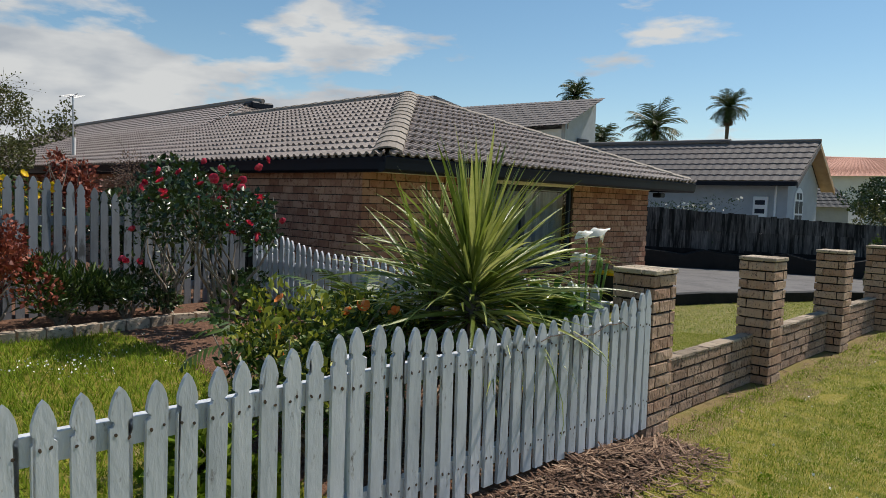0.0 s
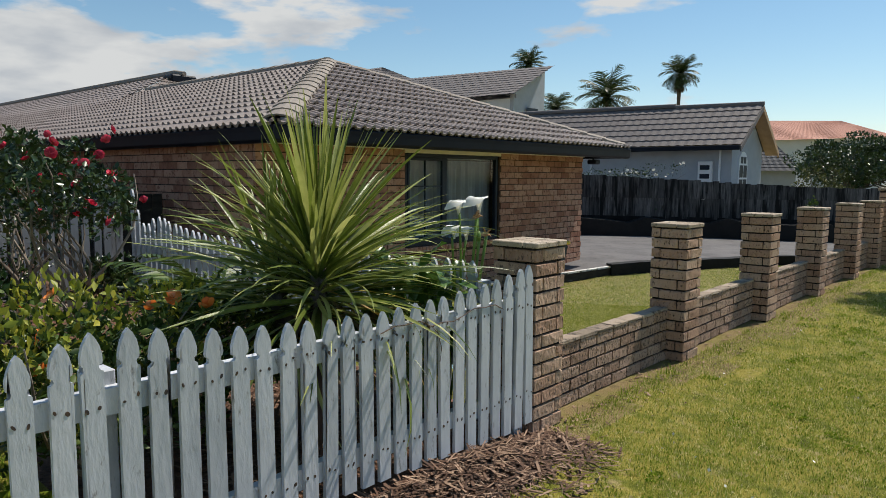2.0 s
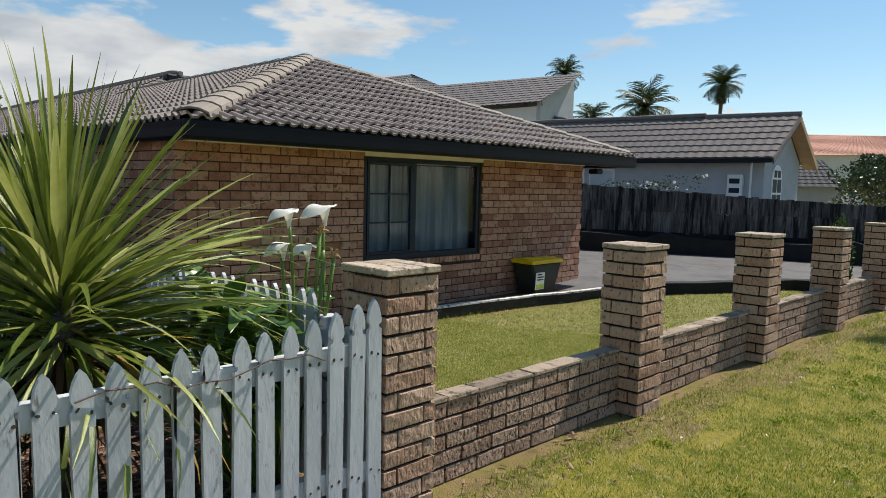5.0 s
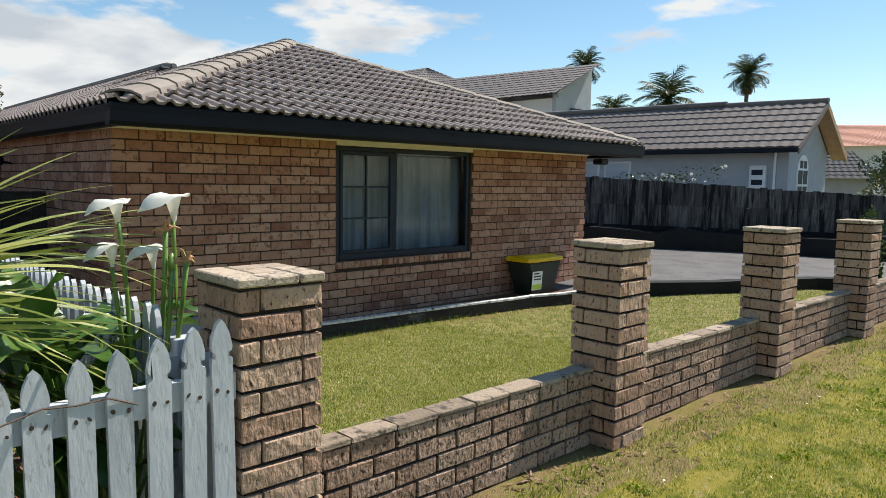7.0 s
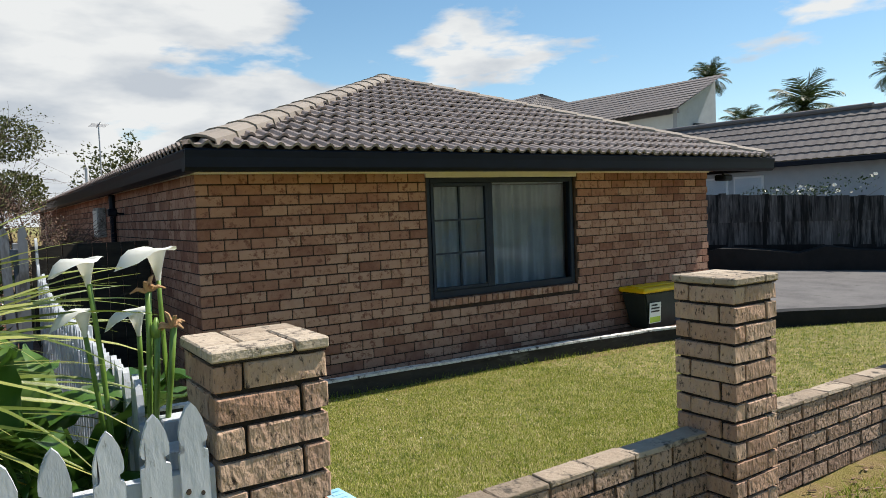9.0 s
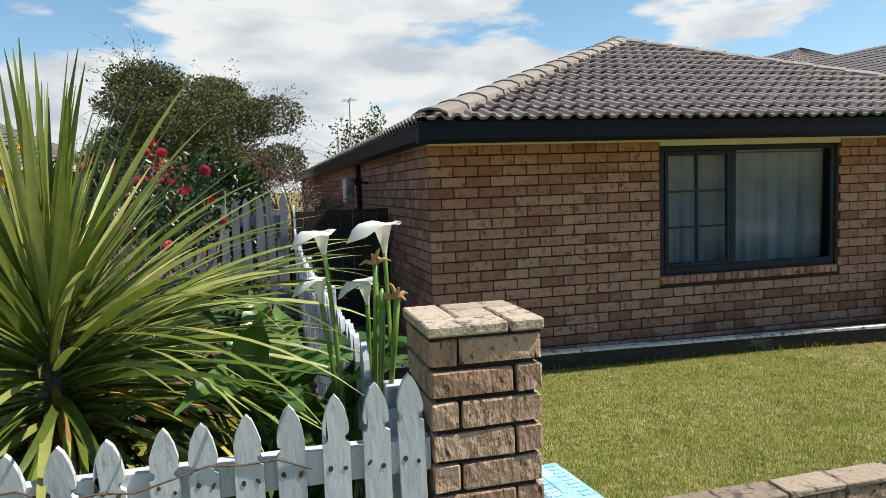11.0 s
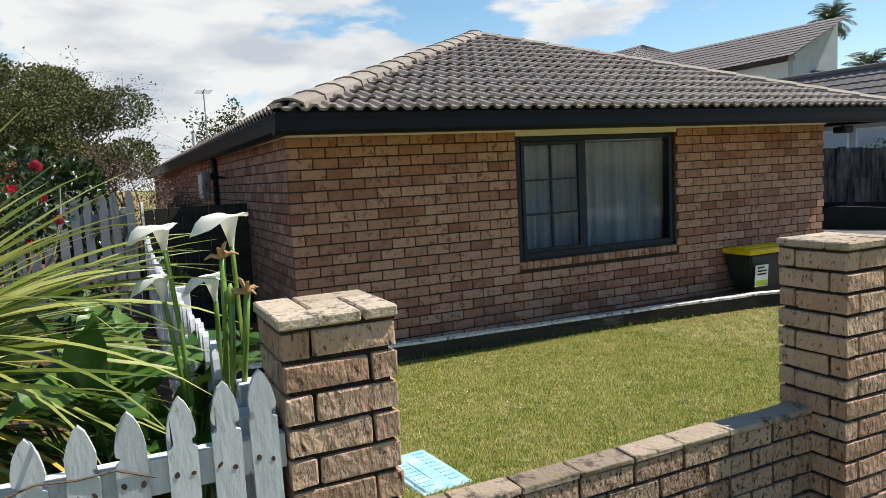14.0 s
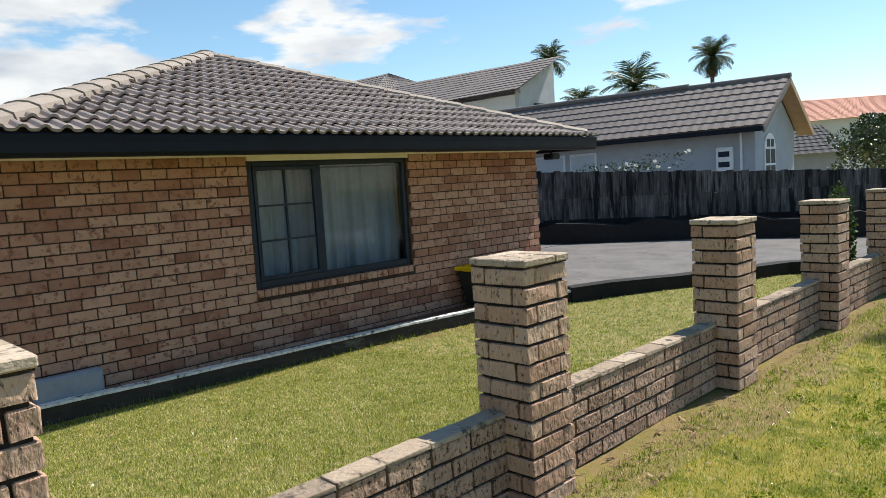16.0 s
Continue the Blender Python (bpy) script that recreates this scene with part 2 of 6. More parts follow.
M["leaf_dark"] = material("glossy_dark_leaf", [(0.012, 0.028, 0.008), (0.028, 0.055, 0.013), (0.055, 0.085, 0.02)], 3, 0.3, 0.0, per_piece=0.75, spec=0.5, trans=0.12)
M["leaf_mid"] = material("shrub_leaf", [(0.025, 0.05, 0.01), (0.05, 0.09, 0.016), (0.1, 0.14, 0.03)], 3, 0.42, 0.0, per_piece=0.75, trans=0.2)
M["leaf_olive"] = material("olive_tree_leaf", [(0.045, 0.055, 0.015), (0.09, 0.1, 0.03), (0.16, 0.16, 0.052)], 2, 0.55, 0.0, per_piece=0.75, trans=0.2)
M["leaf_yellow"] = material("yellow_green_leaf", [(0.13, 0.17, 0.015), (0.26, 0.28, 0.03), (0.36, 0.33, 0.05)], 3, 0.45, 0.0, per_piece=0.7, trans=0.25)
M["leaf_red"] = material("bronze_red_leaf", [(0.1, 0.022, 0.015), (0.22, 0.05, 0.028), (0.33, 0.1, 0.05)], 3, 0.5, 0.0, per_piece=0.75, trans=0.2)
M["twig"] = material("bare_brown_twig", [(0.07, 0.045, 0.035), (0.16, 0.11, 0.085)], 5, 0.9, 0.0, per_piece=0.6)
M["petal_pink"] = material("red_pink_petal", [(0.42, 0.012, 0.035), (0.62, 0.035, 0.08), (0.72, 0.1, 0.14)], 14, 0.5, 0.0, per_piece=0.6, trans=0.2)
M["petal_orange"] = material("orange_petal", [(0.7, 0.13, 0.02), (0.8, 0.26, 0.05), (0.82, 0.38, 0.2)], 14, 0.5, 0.0, per_piece=0.7, trans=0.25)
M["petal_yellow"] = material("yellow_petal", [(0.7, 0.42, 0.01), (0.85, 0.6, 0.02)], 14, 0.5, 0.0, per_piece=0.6, trans=0.2)
M["calla_white"] = material("calla_spathe", [(0.74, 0.73, 0.66), (0.84, 0.83, 0.78)], 9, 0.42, 0.15, 40, spec=0.4, trans=0.25)
M["calla_old"] = material("calla_withered", [(0.3, 0.15, 0.07), (0.5, 0.32, 0.17)], 40, 0.8, 0.5, 60)
M["calla_stem"] = material("calla_stem", [(0.09, 0.17, 0.022), (0.17, 0.27, 0.05)], 8, 0.35, 0.1, 40, spec=0.5)
M["calla_leaf"] = material("calla_leaf", [(0.03, 0.085, 0.014), (0.07, 0.15, 0.025), (0.12, 0.2, 0.045)], 5, 0.32, 0.3, 30, per_piece=0.5, spec=0.5, trans=0.22)
M["spadix"] = material("spadix_yellow", [(0.75, 0.5, 0.03)], 20, 0.6, 0.3, 200)
M["render_grey"] = material("blue_grey_render", [(0.36, 0.38, 0.41), (0.43, 0.45, 0.48)], 2.5, 0.9, 0.3, 70)
M["render_white"] = material("pale_render", [(0.62, 0.62, 0.6), (0.7, 0.7, 0.68)], 2.5, 0.9, 0.2, 70)
M["timber_soffit"] = material("tan_gable_lining", [(0.42, 0.27, 0.16), (0.52, 0.35, 0.22)], 5, 0.7, 0.2, 30)
M["tile_far"] = material("neighbour_roof_tile", [(0.12, 0.103, 0.098), (0.165, 0.145, 0.138), (0.2, 0.178, 0.17)], 3.5, 0.75, 0.7, 25, per_piece=0.3)
M["tile_slate"] = material("dark_slate_roof", [(0.045, 0.045, 0.048), (0.075, 0.075, 0.08)], 4, 0.8, 0.5, 20, per_piece=0.3)
M["tile_red"] = material("terracotta_roof", [(0.52, 0.25, 0.18), (0.62, 0.34, 0.26)], 4, 0.85, 0.5, 20, per_piece=0.3)
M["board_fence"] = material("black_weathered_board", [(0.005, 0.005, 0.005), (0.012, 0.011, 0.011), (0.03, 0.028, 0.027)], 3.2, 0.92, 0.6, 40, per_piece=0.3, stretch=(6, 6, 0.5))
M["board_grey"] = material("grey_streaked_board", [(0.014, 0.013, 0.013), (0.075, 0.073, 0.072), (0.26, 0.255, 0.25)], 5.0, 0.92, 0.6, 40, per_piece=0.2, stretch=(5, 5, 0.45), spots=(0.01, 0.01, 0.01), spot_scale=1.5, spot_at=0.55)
# black of the plastic edging mat, also of the shade strip below the board fence
M["mat_and_shade"] = material("black_mat_and_shade", [(0.008, 0.008, 0.008), (0.018, 0.017, 0.016)], 3, 0.8, 0.5, 12, bump_dist=0.02)
M["white_pvc"] = material("white_plastic", [(0.72, 0.73, 0.74), (0.8, 0.8, 0.8)], 4, 0.45, 0.05)
M["dark_plastic"] = material("dark_bin_plastic", [(0.012, 0.018, 0.014), (0.025, 0.032, 0.026)], 8, 0.5, 0.2, 80, spec=0.5)
M["yellow_plastic"] = material("yellow_lid_plastic", [(0.7, 0.43, 0.0), (0.8, 0.52, 0.005)], 8, 0.42, 0.1, 80, spec=0.5)
M["label_green"] = material("lime_label", [(0.35, 0.5, 0.06)], 5, 0.5, 0.0)
M["label_white"] = material("white_label", [(0.7, 0.72, 0.68)], 5, 0.5, 0.0)
M["blue_cover"] = material("blue_water_meter_cover", [(0.2, 0.43, 0.56), (0.3, 0.53, 0.66), (0.46, 0.64, 0.72)], 9, 0.6, 0.5, 60, spots=(0.5, 0.6, 0.66), spot_scale=25)
M["grey_box"] = material("grey_meter_cover", [(0.2, 0.22, 0.26), (0.27, 0.29, 0.33)], 6, 0.6, 0.2, 60)
M["steel"] = material("galvanised_steel", [(0.35, 0.36, 0.37), (0.5, 0.51, 0.52)], 8, 0.45, 0.1, metal=0.8)
M["palm_leaf"] = material("palm_frond", [(0.018, 0.034, 0.01), (0.04, 0.062, 0.018), (0.075, 0.095, 0.03)], 2, 0.5, 0.0, per_piece=0.7, trans=0.15)
M["palm_dead"] = material("dead_palm_skirt", [(0.05, 0.035, 0.022), (0.12, 0.085, 0.055)], 3, 0.9, 0.0, per_piece=0.7)


def glass_material():
    m = bpy.data.materials.new("window_glass")
    m.use_nodes = True
    t = m.node_tree
    t.nodes.remove(t.nodes["Principled BSDF"])
    g = t.nodes.new("ShaderNodeBsdfGlossy"); g.inputs["Roughness"].default_value = 0.02
    tr = t.nodes.new("ShaderNodeBsdfTransparent"); tr.inputs[0].default_value = (0.8, 0.86, 0.9, 1)
    fr = t.nodes.new("ShaderNodeFresnel"); fr.inputs[0].default_value = 1.4
    ms = t.nodes.new("ShaderNodeMixShader")
    t.links.new(fr.outputs[0], ms.inputs[0]); t.links.new(tr.outputs[0], ms.inputs[1]); t.links.new(g.outputs[0], ms.inputs[2])
    t.links.new(ms.outputs[0], t.nodes["Material Output"].inputs[0])
    return m


M["glass"] = glass_material()


# ---- mesh helpers ----
def mesh_np(name, verts, faces, mat, smooth=False):
    me = bpy.data.meshes.new(name)
    me.from_pydata([tuple(v) for v in verts], [], [tuple(f) for f in faces])
    me.materials.append(mat)
    if smooth:
        me.polygons.foreach_set("use_smooth", [True] * len(me.polygons))
    me.update()
    return me


def mesh_arrays(name, v, tris, mats, idx=None):
    """A triangle mesh from arrays (many loose blades or leaves)."""
    me = bpy.data.meshes.new(name)
    v, tris = np.asarray(v, np.float32), np.asarray(tris, np.int32)
    me.vertices.add(len(v)); me.vertices.foreach_set("co", v.ravel())
    me.loops.add(tris.size); me.loops.foreach_set("vertex_index", tris.ravel())
    me.polygons.add(len(tris))
    me.polygons.foreach_set("loop_start", np.arange(0, tris.size, 3, dtype=np.int32))
    for m in mats:
        me.materials.append(m)
    if idx is not None:
        me.polygons.foreach_set("material_index", np.asarray(idx, np.int32))
    me.update(calc_edges=True)
    return me


def link(name, me, parent=None, label="", m=None):
    ob = new(name, me)
    if m is not None:
        ob.matrix_basis = m
    if parent is not None:
        ob.parent = parent
    if label:
        ob["label"] = label
    return ob


def to_mesh(bm, name, mat, smooth=False):
    me = bpy.data.meshes.new(name)
    bmesh.ops.recalc_face_normals(bm, faces=bm.faces)
    bm.to_mesh(me)
    bm.free()
    me.materials.append(mat)
    if smooth:
        me.polygons.foreach_set("use_smooth", [True] * len(me.polygons))
    return me


def part(name, bm, mat, parent, label="", smooth=False, m=None):
    return link(name, to_mesh(bm, name, mat, smooth), parent, label, m)


def box_bm(x0, y0, z0, x1, y1, z1, bev=0.0, bm=None):
    own = bm is None
    bm = bm or bmesh.new()
    g = bmesh.ops.create_cube(bm, size=1.0)
    for v in g["verts"]:
        v.co = Vector(((x0 + x1) / 2 + v.co.x * (x1 - x0), (y0 + y1) / 2 + v.co.y * (y1 - y0), (z0 + z1) / 2 + v.co.z * (z1 - z0)))
    if bev and own:
        bmesh.ops.bevel(bm, geom=bm.edges[:], offset=bev, segments=1, affect="EDGES")
    return bm


def box_verts(x0, y0, z0, x1, y1, z1):
    return [(x0, y0, z0), (x1, y0, z0), (x1, y1, z0), (x0, y1, z0), (x0, y0, z1), (x1, y0, z1), (x1, y1, z1), (x0, y1, z1)]


BOX_F = [(0, 3, 2, 1), (4, 5, 6, 7), (0, 1, 5, 4), (1, 2, 6, 5), (2, 3, 7, 6), (3, 0, 4, 7)]


def empty(name, label, category, group="", kind="", loc=(0, 0, 0)):
    ob = new(name)
    ob.location = loc
    ob.empty_display_size = 0.1
    return tagged(ob, label, category, group, kind)


def thing(name, bm, mat, label, category, group="", kind="", smooth=False, m=None):
    return tagged(link(name, to_mesh(bm, name, mat, smooth), m=m), label, category, group, kind)


def tube_bm(points, radii, sides=8, bm=None, cap=True):
    """A tapered tube along a line of points."""
    bm = bm or bmesh.new()
    rings = []
    pts = [Vector(p) for p in points]
    for i, p in enumerate(pts):
        d = (pts[min(i + 1, len(pts) - 1)] - pts[max(i - 1, 0)]).normalized()
        a = d.cross(Vector((0, 0, 1)))
        a = Vector((1, 0, 0)) if a.length < 1e-3 else a.normalized()
        b = d.cross(a)
        r = radii[i] if isinstance(radii, (list, tuple)) else radii
        rings.append([bm.verts.new(p + r * (math.cos(k * math.tau / sides) * a + math.sin(k * math.tau / sides) * b)) for k in range(sides)])
    for r0, r1 in zip(rings, rings[1:]):
        for k in range(sides):
            bm.faces.new((r0[k], r0[(k + 1) % sides], r1[(k + 1) % sides], r1[k]))
    if cap:
        bm.faces.new(rings[0][::-1]); bm.faces.new(rings[-1])
    return bm


def brick_mesh(name, l, w, h, mat, seed=0, rough=0.002):
    """One brick, long side along x, with worn edges: 44 triangles."""
    r = random.Random(seed)
    bm = box_bm(-l / 2, -w / 2, -h / 2, l / 2, w / 2, h / 2, bev=0.0035)
    for v in bm.verts:
        v.co += Vector((r.uniform(-1, 1), r.uniform(-1, 1), r.uniform(-1, 1))) * rough
    return to_mesh(bm, name, mat)


# ---- the ground ----
EDGE = [(-5.98, 4.9), (-5.93, 5.9), (-5.86, 7.0), (-5.72, 9.5), (-5.55, 11.2), (-5.1, 12.4), (-4.4, 13.3), (-3.8, 14.4), (-3.4, 15.4), (-2.6, 16.05), (-1.9, 16.1)]


def edge_x(y):
    ys = [p[1] for p in EDGE[:-1]]
    return float(np.interp(y, ys, [p[0] for p in EDGE[:-1]]))


def sstep(a, b, x):
    t = min(1.0, max(0.0, (x - a) / (b - a)))
    return t * t * (3 - 2 * t)


def ground_z(x, y):
    if x > -1.80:                                   # verge, with mulch heaped at the pickets
        z = 0.012 * noise.noise((x * 1.7, y * 1.7, 0))
        return z + 0.1 * sstep(-1.0, -1.6, x) * sstep(5.0, 4.2, y)
    if y < 4.78:                                    # garden, rising to the back
        return 0.1 + 0.055 * min(5.2, -1.6 - x) + 0.015 * noise.noise((x * 1.3, y * 1.3, 3))
    if y < 16.2 and x > edge_x(y) - 0.35:                  # front lawn, falling to the house
        drop = 0.24 - 0.13 * sstep(11.0, 13.5, y)
        k = sstep(-1.9, edge_x(y) + 0.2, x)
        return 0.02 - drop * k + 0.012 * noise.noise((x * 1.5, y * 1.5, 7))
    return -0.12 if x > -60 and y < 60 else -0.1


def build_ground():
    def axis(lo, hi, step, ends):
        a = list(np.arange(lo, hi + 1e-6, step))
        return np.array([-e for e in ends[::-1]] + a + list(ends))
    xs = axis(-9.0, 6.0, 0.15, [9.5, 12, 18, 30, 60, 150, 500, 2000])
    xs[-8:] = [6.5, 9, 14, 25, 60, 150, 500, 2000]
    ys = axis(-3.0, 24.0, 0.15, [4, 6, 10, 20, 60, 150, 500, 2000])
    ys[-8:] = [25, 28, 34, 45, 70, 150, 500, 2000]
    xs = np.sort(np.append(xs, [-1.81, -1.79])); ys = np.sort(np.append(ys, [4.775, 4.785]))
    verts = [(x, y, ground_z(x, y)) for y in ys for x in xs]
    nx = len(xs)
    faces, idx = [], []
    for j in range(len(ys) - 1):
        for i in range(nx - 1):
            faces.append((j * nx + i, j * nx + i + 1, (j + 1) * nx + i + 1, (j + 1) * nx + i))
            x, y = (xs[i] + xs[i + 1]) / 2, (ys[j] + ys[j + 1]) / 2
            wob = 0.35 * noise.noise((x * 1.1, y * 1.1, 1))
            if x > -1.80:
                mulch = x < -1.15 + wob * 0.8 and y < 5.0 and y > 2.0 + wob
                dry = y >= 5.0 and x < -1.28 + wob * 0.9 and y < 40
                idx.append(2 if mulch else 3 if dry else 0)
            elif y < 4.78:
                bed = x > -3.3 + wob and y > 2.5 or x < -5.9 or (y > 3.0 + wob and x < -4.0 + wob)
                idx.append(2 if bed else 0)
            else:
                idx.append(3 if y < 12 and x < edge_x(y) + 0.2 + wob * 0.3 else 1)
    me = mesh_np("ground", verts, faces, M["grass_ground"], smooth=True)
    me.materials.append(M["lawn_ground"]); me.materials.append(M["mulch_ground"]); me.materials.append(M["dry_turf"])
    me.polygons.foreach_set("material_index", idx)
    tagged(link("ground", me), "mown green and straw-coloured suburban lawn and verge turf", "ground", kind="structure")


build_ground()


def strip_bm(pts, inner, outer, z0, z1, bm=None):
    """A band that follows a line in plan, from inner to outer metres off it; z0, z1: its bottom and top along the line."""
    bm = bm or bmesh.new()
    rows = []
    for i, p in enumerate(pts):
        a, b = Vector(pts[max(0, i - 1)][:2]), Vector(pts[min(len(pts) - 1, i + 1)][:2])
        d = (b - a).normalized()
        n = Vector((-d.y, d.x))
        o, q = Vector(p[:2]) + n * inner, Vector(p[:2]) + n * outer
        zz0, zz1 = (z0(i) if callable(z0) else z0), (z1(i) if callable(z1) else z1)
        rows.append([bm.verts.new((o.x, o.y, zz0)), bm.verts.new((q.x, q.y, zz0)), bm.verts.new((q.x, q.y, zz1)), bm.verts.new((o.x, o.y, zz1))])
    for r, s in zip(rows, rows[1:]):
        for k in range(4):
            bm.faces.new((r[k], r[(k + 1) % 4], s[(k + 1) % 4], s[k]))
    bm.faces.new(rows[0][::-1]); bm.faces.new(rows[-1])
    return bm


def resample(pts, step):
    out = []
    for a, b in zip(pts, pts[1:]):
        n = max(1, int(math.dist(a, b) / step))
        out += [tuple(a[k] + (b[k] - a[k]) * i / n for k in range(len(a))) for i in range(n)]
    return out + [tuple(pts[-1])]


def build_paving():
    # path between the edging and the house, and the asphalt drive beyond
    e = resample(EDGE, 0.4)
    left = [(p[0], p[1], -0.1 + 0.1 * sstep(11, 13.5, p[1])) for p in e]
    bm = bmesh.new()
    va = [bm.verts.new(p) for p in left]
    vb = [bm.verts.new((-9.0 if p[1] > 12.95 else -6.05, p[1], p[2])) for p in left]
    for i in range(len(va) - 1):
        bm.faces.new((va[i], va[i + 1], vb[i + 1], vb[i])).material_index = int(left[i][1] > 11.6)
    path = thing("path", bm, M["mulch_ground"], "strip of dark bare soil and asphalt along the brick house wall", "path", kind="structure")
    path.data.materials.append(M["asphalt"])
    bm = bmesh.new()
    for q in ([(-30, 12.96, -0.012), (-8.9, 12.96, -0.012), (-8.9, 26, 0.05), (-30, 26, 0.05)],
              [(-8.95, 15.6, -0.006), (-1.9, 16.15, -0.006), (-1.9, 26, 0.03), (-8.9, 26, 0.03)]):
        bm.faces.new([bm.verts.new(p) for p in q])
    thing("driveway", bm, M["asphalt"], "grey asphalt driveway beside the brick house", "driveway", kind="structure")
    bm = box_bm(-1.9, 17.2, -0.03, 8.0, 21.4, 0.018)
    thing("driveway", bm, M["drive_concrete"], "pale concrete vehicle crossing over the grass verge", "driveway", kind="structure")
    # timber edging with a bleached top
    top = [-0.06 + 0.1 * sstep(11, 13.5, p[1]) + 0.008 * noise.noise((p[0] * 2, p[1] * 2, 5)) for p in e]
    ed = empty("garden_edging", "dark timber edging with bleached top between lawn and house", "edging")
    far = e.index(min(e, key=lambda p: abs(p[1] - 12.4)))
    a = e[: far + 1]
    part("board", strip_bm(a, -0.04, 0.03, lambda i: -0.35, lambda i: top[i] - 0.012), M["timber_dark"], ed)
    part("capping", strip_bm(a, -0.055, 0.04, lambda i: top[i] - 0.012, lambda i: top[i] + 0.012), M["timber_top"], ed, "bleached flaking capping board")
    b = e[far:]
    ed = empty("weed_mat_edging", "black plastic weed mat draped over the lawn edging by the driveway", "edging")
    part("mat", strip_bm(b, -0.1, 0.12, lambda i: -0.35, lambda i: top[far + i] + 0.05 + 0.02 * noise.noise((b[i][0] * 4, b[i][1] * 4, 2))), M["mat_and_shade"], ed)


build_paving()


# ---- the brick house ----
EX, EY0, EY1, EZ = -5.40, 5.77, 13.57, 2.06          # eave lines of the front hip
WX, WY0, WY1 = -6.06, 5.96, 13.07                    # outer faces of the brick walls
WIN = (8.35, 10.48, 0.56, 1.86)                      # window opening: y0 y1 z0 z1
COURSE, BRICK_L, BRICK_H, JOINT = 0.0985, 0.2285, 0.0860, 0.0120
PITCH = 1.49 / 3.9
WALL_TOP, WALL_BOT = 1.905, -0.36


def build_house():
    # mortar backing walls, built round the window opening
    y0, y1, z0, z1 = WIN
    d = 0.011
    bm = bmesh.new()
    for q in ((WX - 0.2, WY0 + d, WALL_BOT, WX - d, y0, WALL_TOP), (WX - 0.2, y1, WALL_BOT, WX - d, WY1 - d, WALL_TOP),
              (WX - 0.2, y0, WALL_BOT, WX - d, y1, z0), (WX - 0.2, y0, z1, WX - d, y1, WALL_TOP)):
        box_bm(*q, bm=bm)
    wf = tagged(link("wall_east", to_mesh(bm, "wall_east", M["mortar_house"])), "tan brick front wall with dark raked mortar", "wall", kind="structure")
    bm = bmesh.new()
    box_bm(-26, WY0 + d, WALL_BOT, WX - 0.2, WY0 + 0.2, WALL_TOP, bm=bm)
    ws = tagged(link("wall_south", to_mesh(bm, "wall_south", M["mortar_house"])), "shaded tan brick side wall of the house", "wall", kind="structure")
    bm = box_bm(-26, WY1 - 0.2, WALL_BOT, WX - 0.2, WY1 - d, WALL_TOP)
    thing("wall_north", bm, M["brick_house"], "tan brick north wall of the house", "wall", kind="structure")
    bm = box_bm(-26.2, WY0, WALL_BOT, -26, WY1, WALL_TOP)
    thing("wall_west", bm, M["brick_house"], "tan brick back wall of the house", "wall", kind="structure")
    # the room behind the window
    bm = bmesh.new()
    for q in ((-9.2, 7.0, -0.1, -6.3, 12.0, -0.05), (-9.2, 7.0, 1.95, -6.3, 12.0, 2.0), (-9.25, 7.0, -0.1, -9.2, 12.0, 2.0),
              (-9.2, 6.95, -0.1, -6.3, 7.0, 2.0), (-9.2, 12.0, -0.1, -6.3, 12.05, 2.0)):
        box_bm(*q, bm=bm)
    thing("wall_room", bm, M["room"], "plain plastered walls of the room behind the window", "wall", kind="structure")
    # cream trim at the top of the wall and above the window
    tr = empty("trim", "cream painted timber trim under the eave", "trim", kind="structure")
    part("eave_trim", box_bm(WX - 0.02, WY0 - 0.01, 1.905, WX + 0.03, WY1, 1.935), M["cream"], tr)
    part("lintel_trim", box_bm(WX - 0.05, y0 - 0.02, z1 + 0.002, WX + 0.018, y1 + 0.02, z1 + 0.05, 0.003), M["cream"], tr)
    part("side_trim", box_bm(-26, WY0 - 0.03, 1.905, WX - 0.03, WY0 + 0.02, 1.935), M["cream"], tr)
    # soffit, fascia and gutter
    sf = empty("soffit", "pale soffit lining under the eaves", "soffit", kind="structure")
    part("lining", box_bm(WX - 0.02, EY0 + 0.05, 1.937, EX - 0.06, EY1 - 0.05, 1.955), M["cream"], sf)
    part("lining", box_bm(-26.5, EY0 + 0.05, 1.937, WX - 0.02, WY0 + 0.02, 1.955), M["cream"], sf)
    part("lining", box_bm(-26.5, WY1 - 0.02, 1.937, WX - 0.02, EY1 - 0.05, 1.955), M["cream"], sf)
    gut = empty("gutter", "dark navy painted metal gutter and fascia along the eaves", "gutter")

    def gutter_bm(a, b, out):
        prof = [(-0.03, 1.893), (0.0, 1.886), (0.055, 1.89), (0.085, 1.92), (0.09, 2.0), (0.098, 2.052), (0.09, 2.066), (0.075, 2.063), (0.072, 2.0), (-0.03, 1.97)]
        bm = bmesh.new()
        a, b, out = Vector(a), Vector(b), Vector(out)
        d = (b - a).normalized()
        ra = [bm.verts.new(a + out * (o - 0.06) + Vector((0, 0, z))) for o, z in prof]
        rb = [bm.verts.new(b + out * (o - 0.06) + Vector((0, 0, z))) for o, z in prof]
        for k in range(len(prof)):
            bm.faces.new((ra[k], ra[(k + 1) % len(prof)], rb[(k + 1) % len(prof)], rb[k]))
        bm.faces.new(ra[::-1]); bm.faces.new(rb)
        return bm
    part("front_gutter", gutter_bm((EX, EY0 - 0.04, 0), (EX, EY1 + 0.04, 0), (1, 0, 0)), M["gutter"], gut)
    part("side_gutter", gutter_bm((-26.5, EY0, 0), (EX - 0.02, EY0, 0), (0, -1, 0)), M["gutter"], gut)
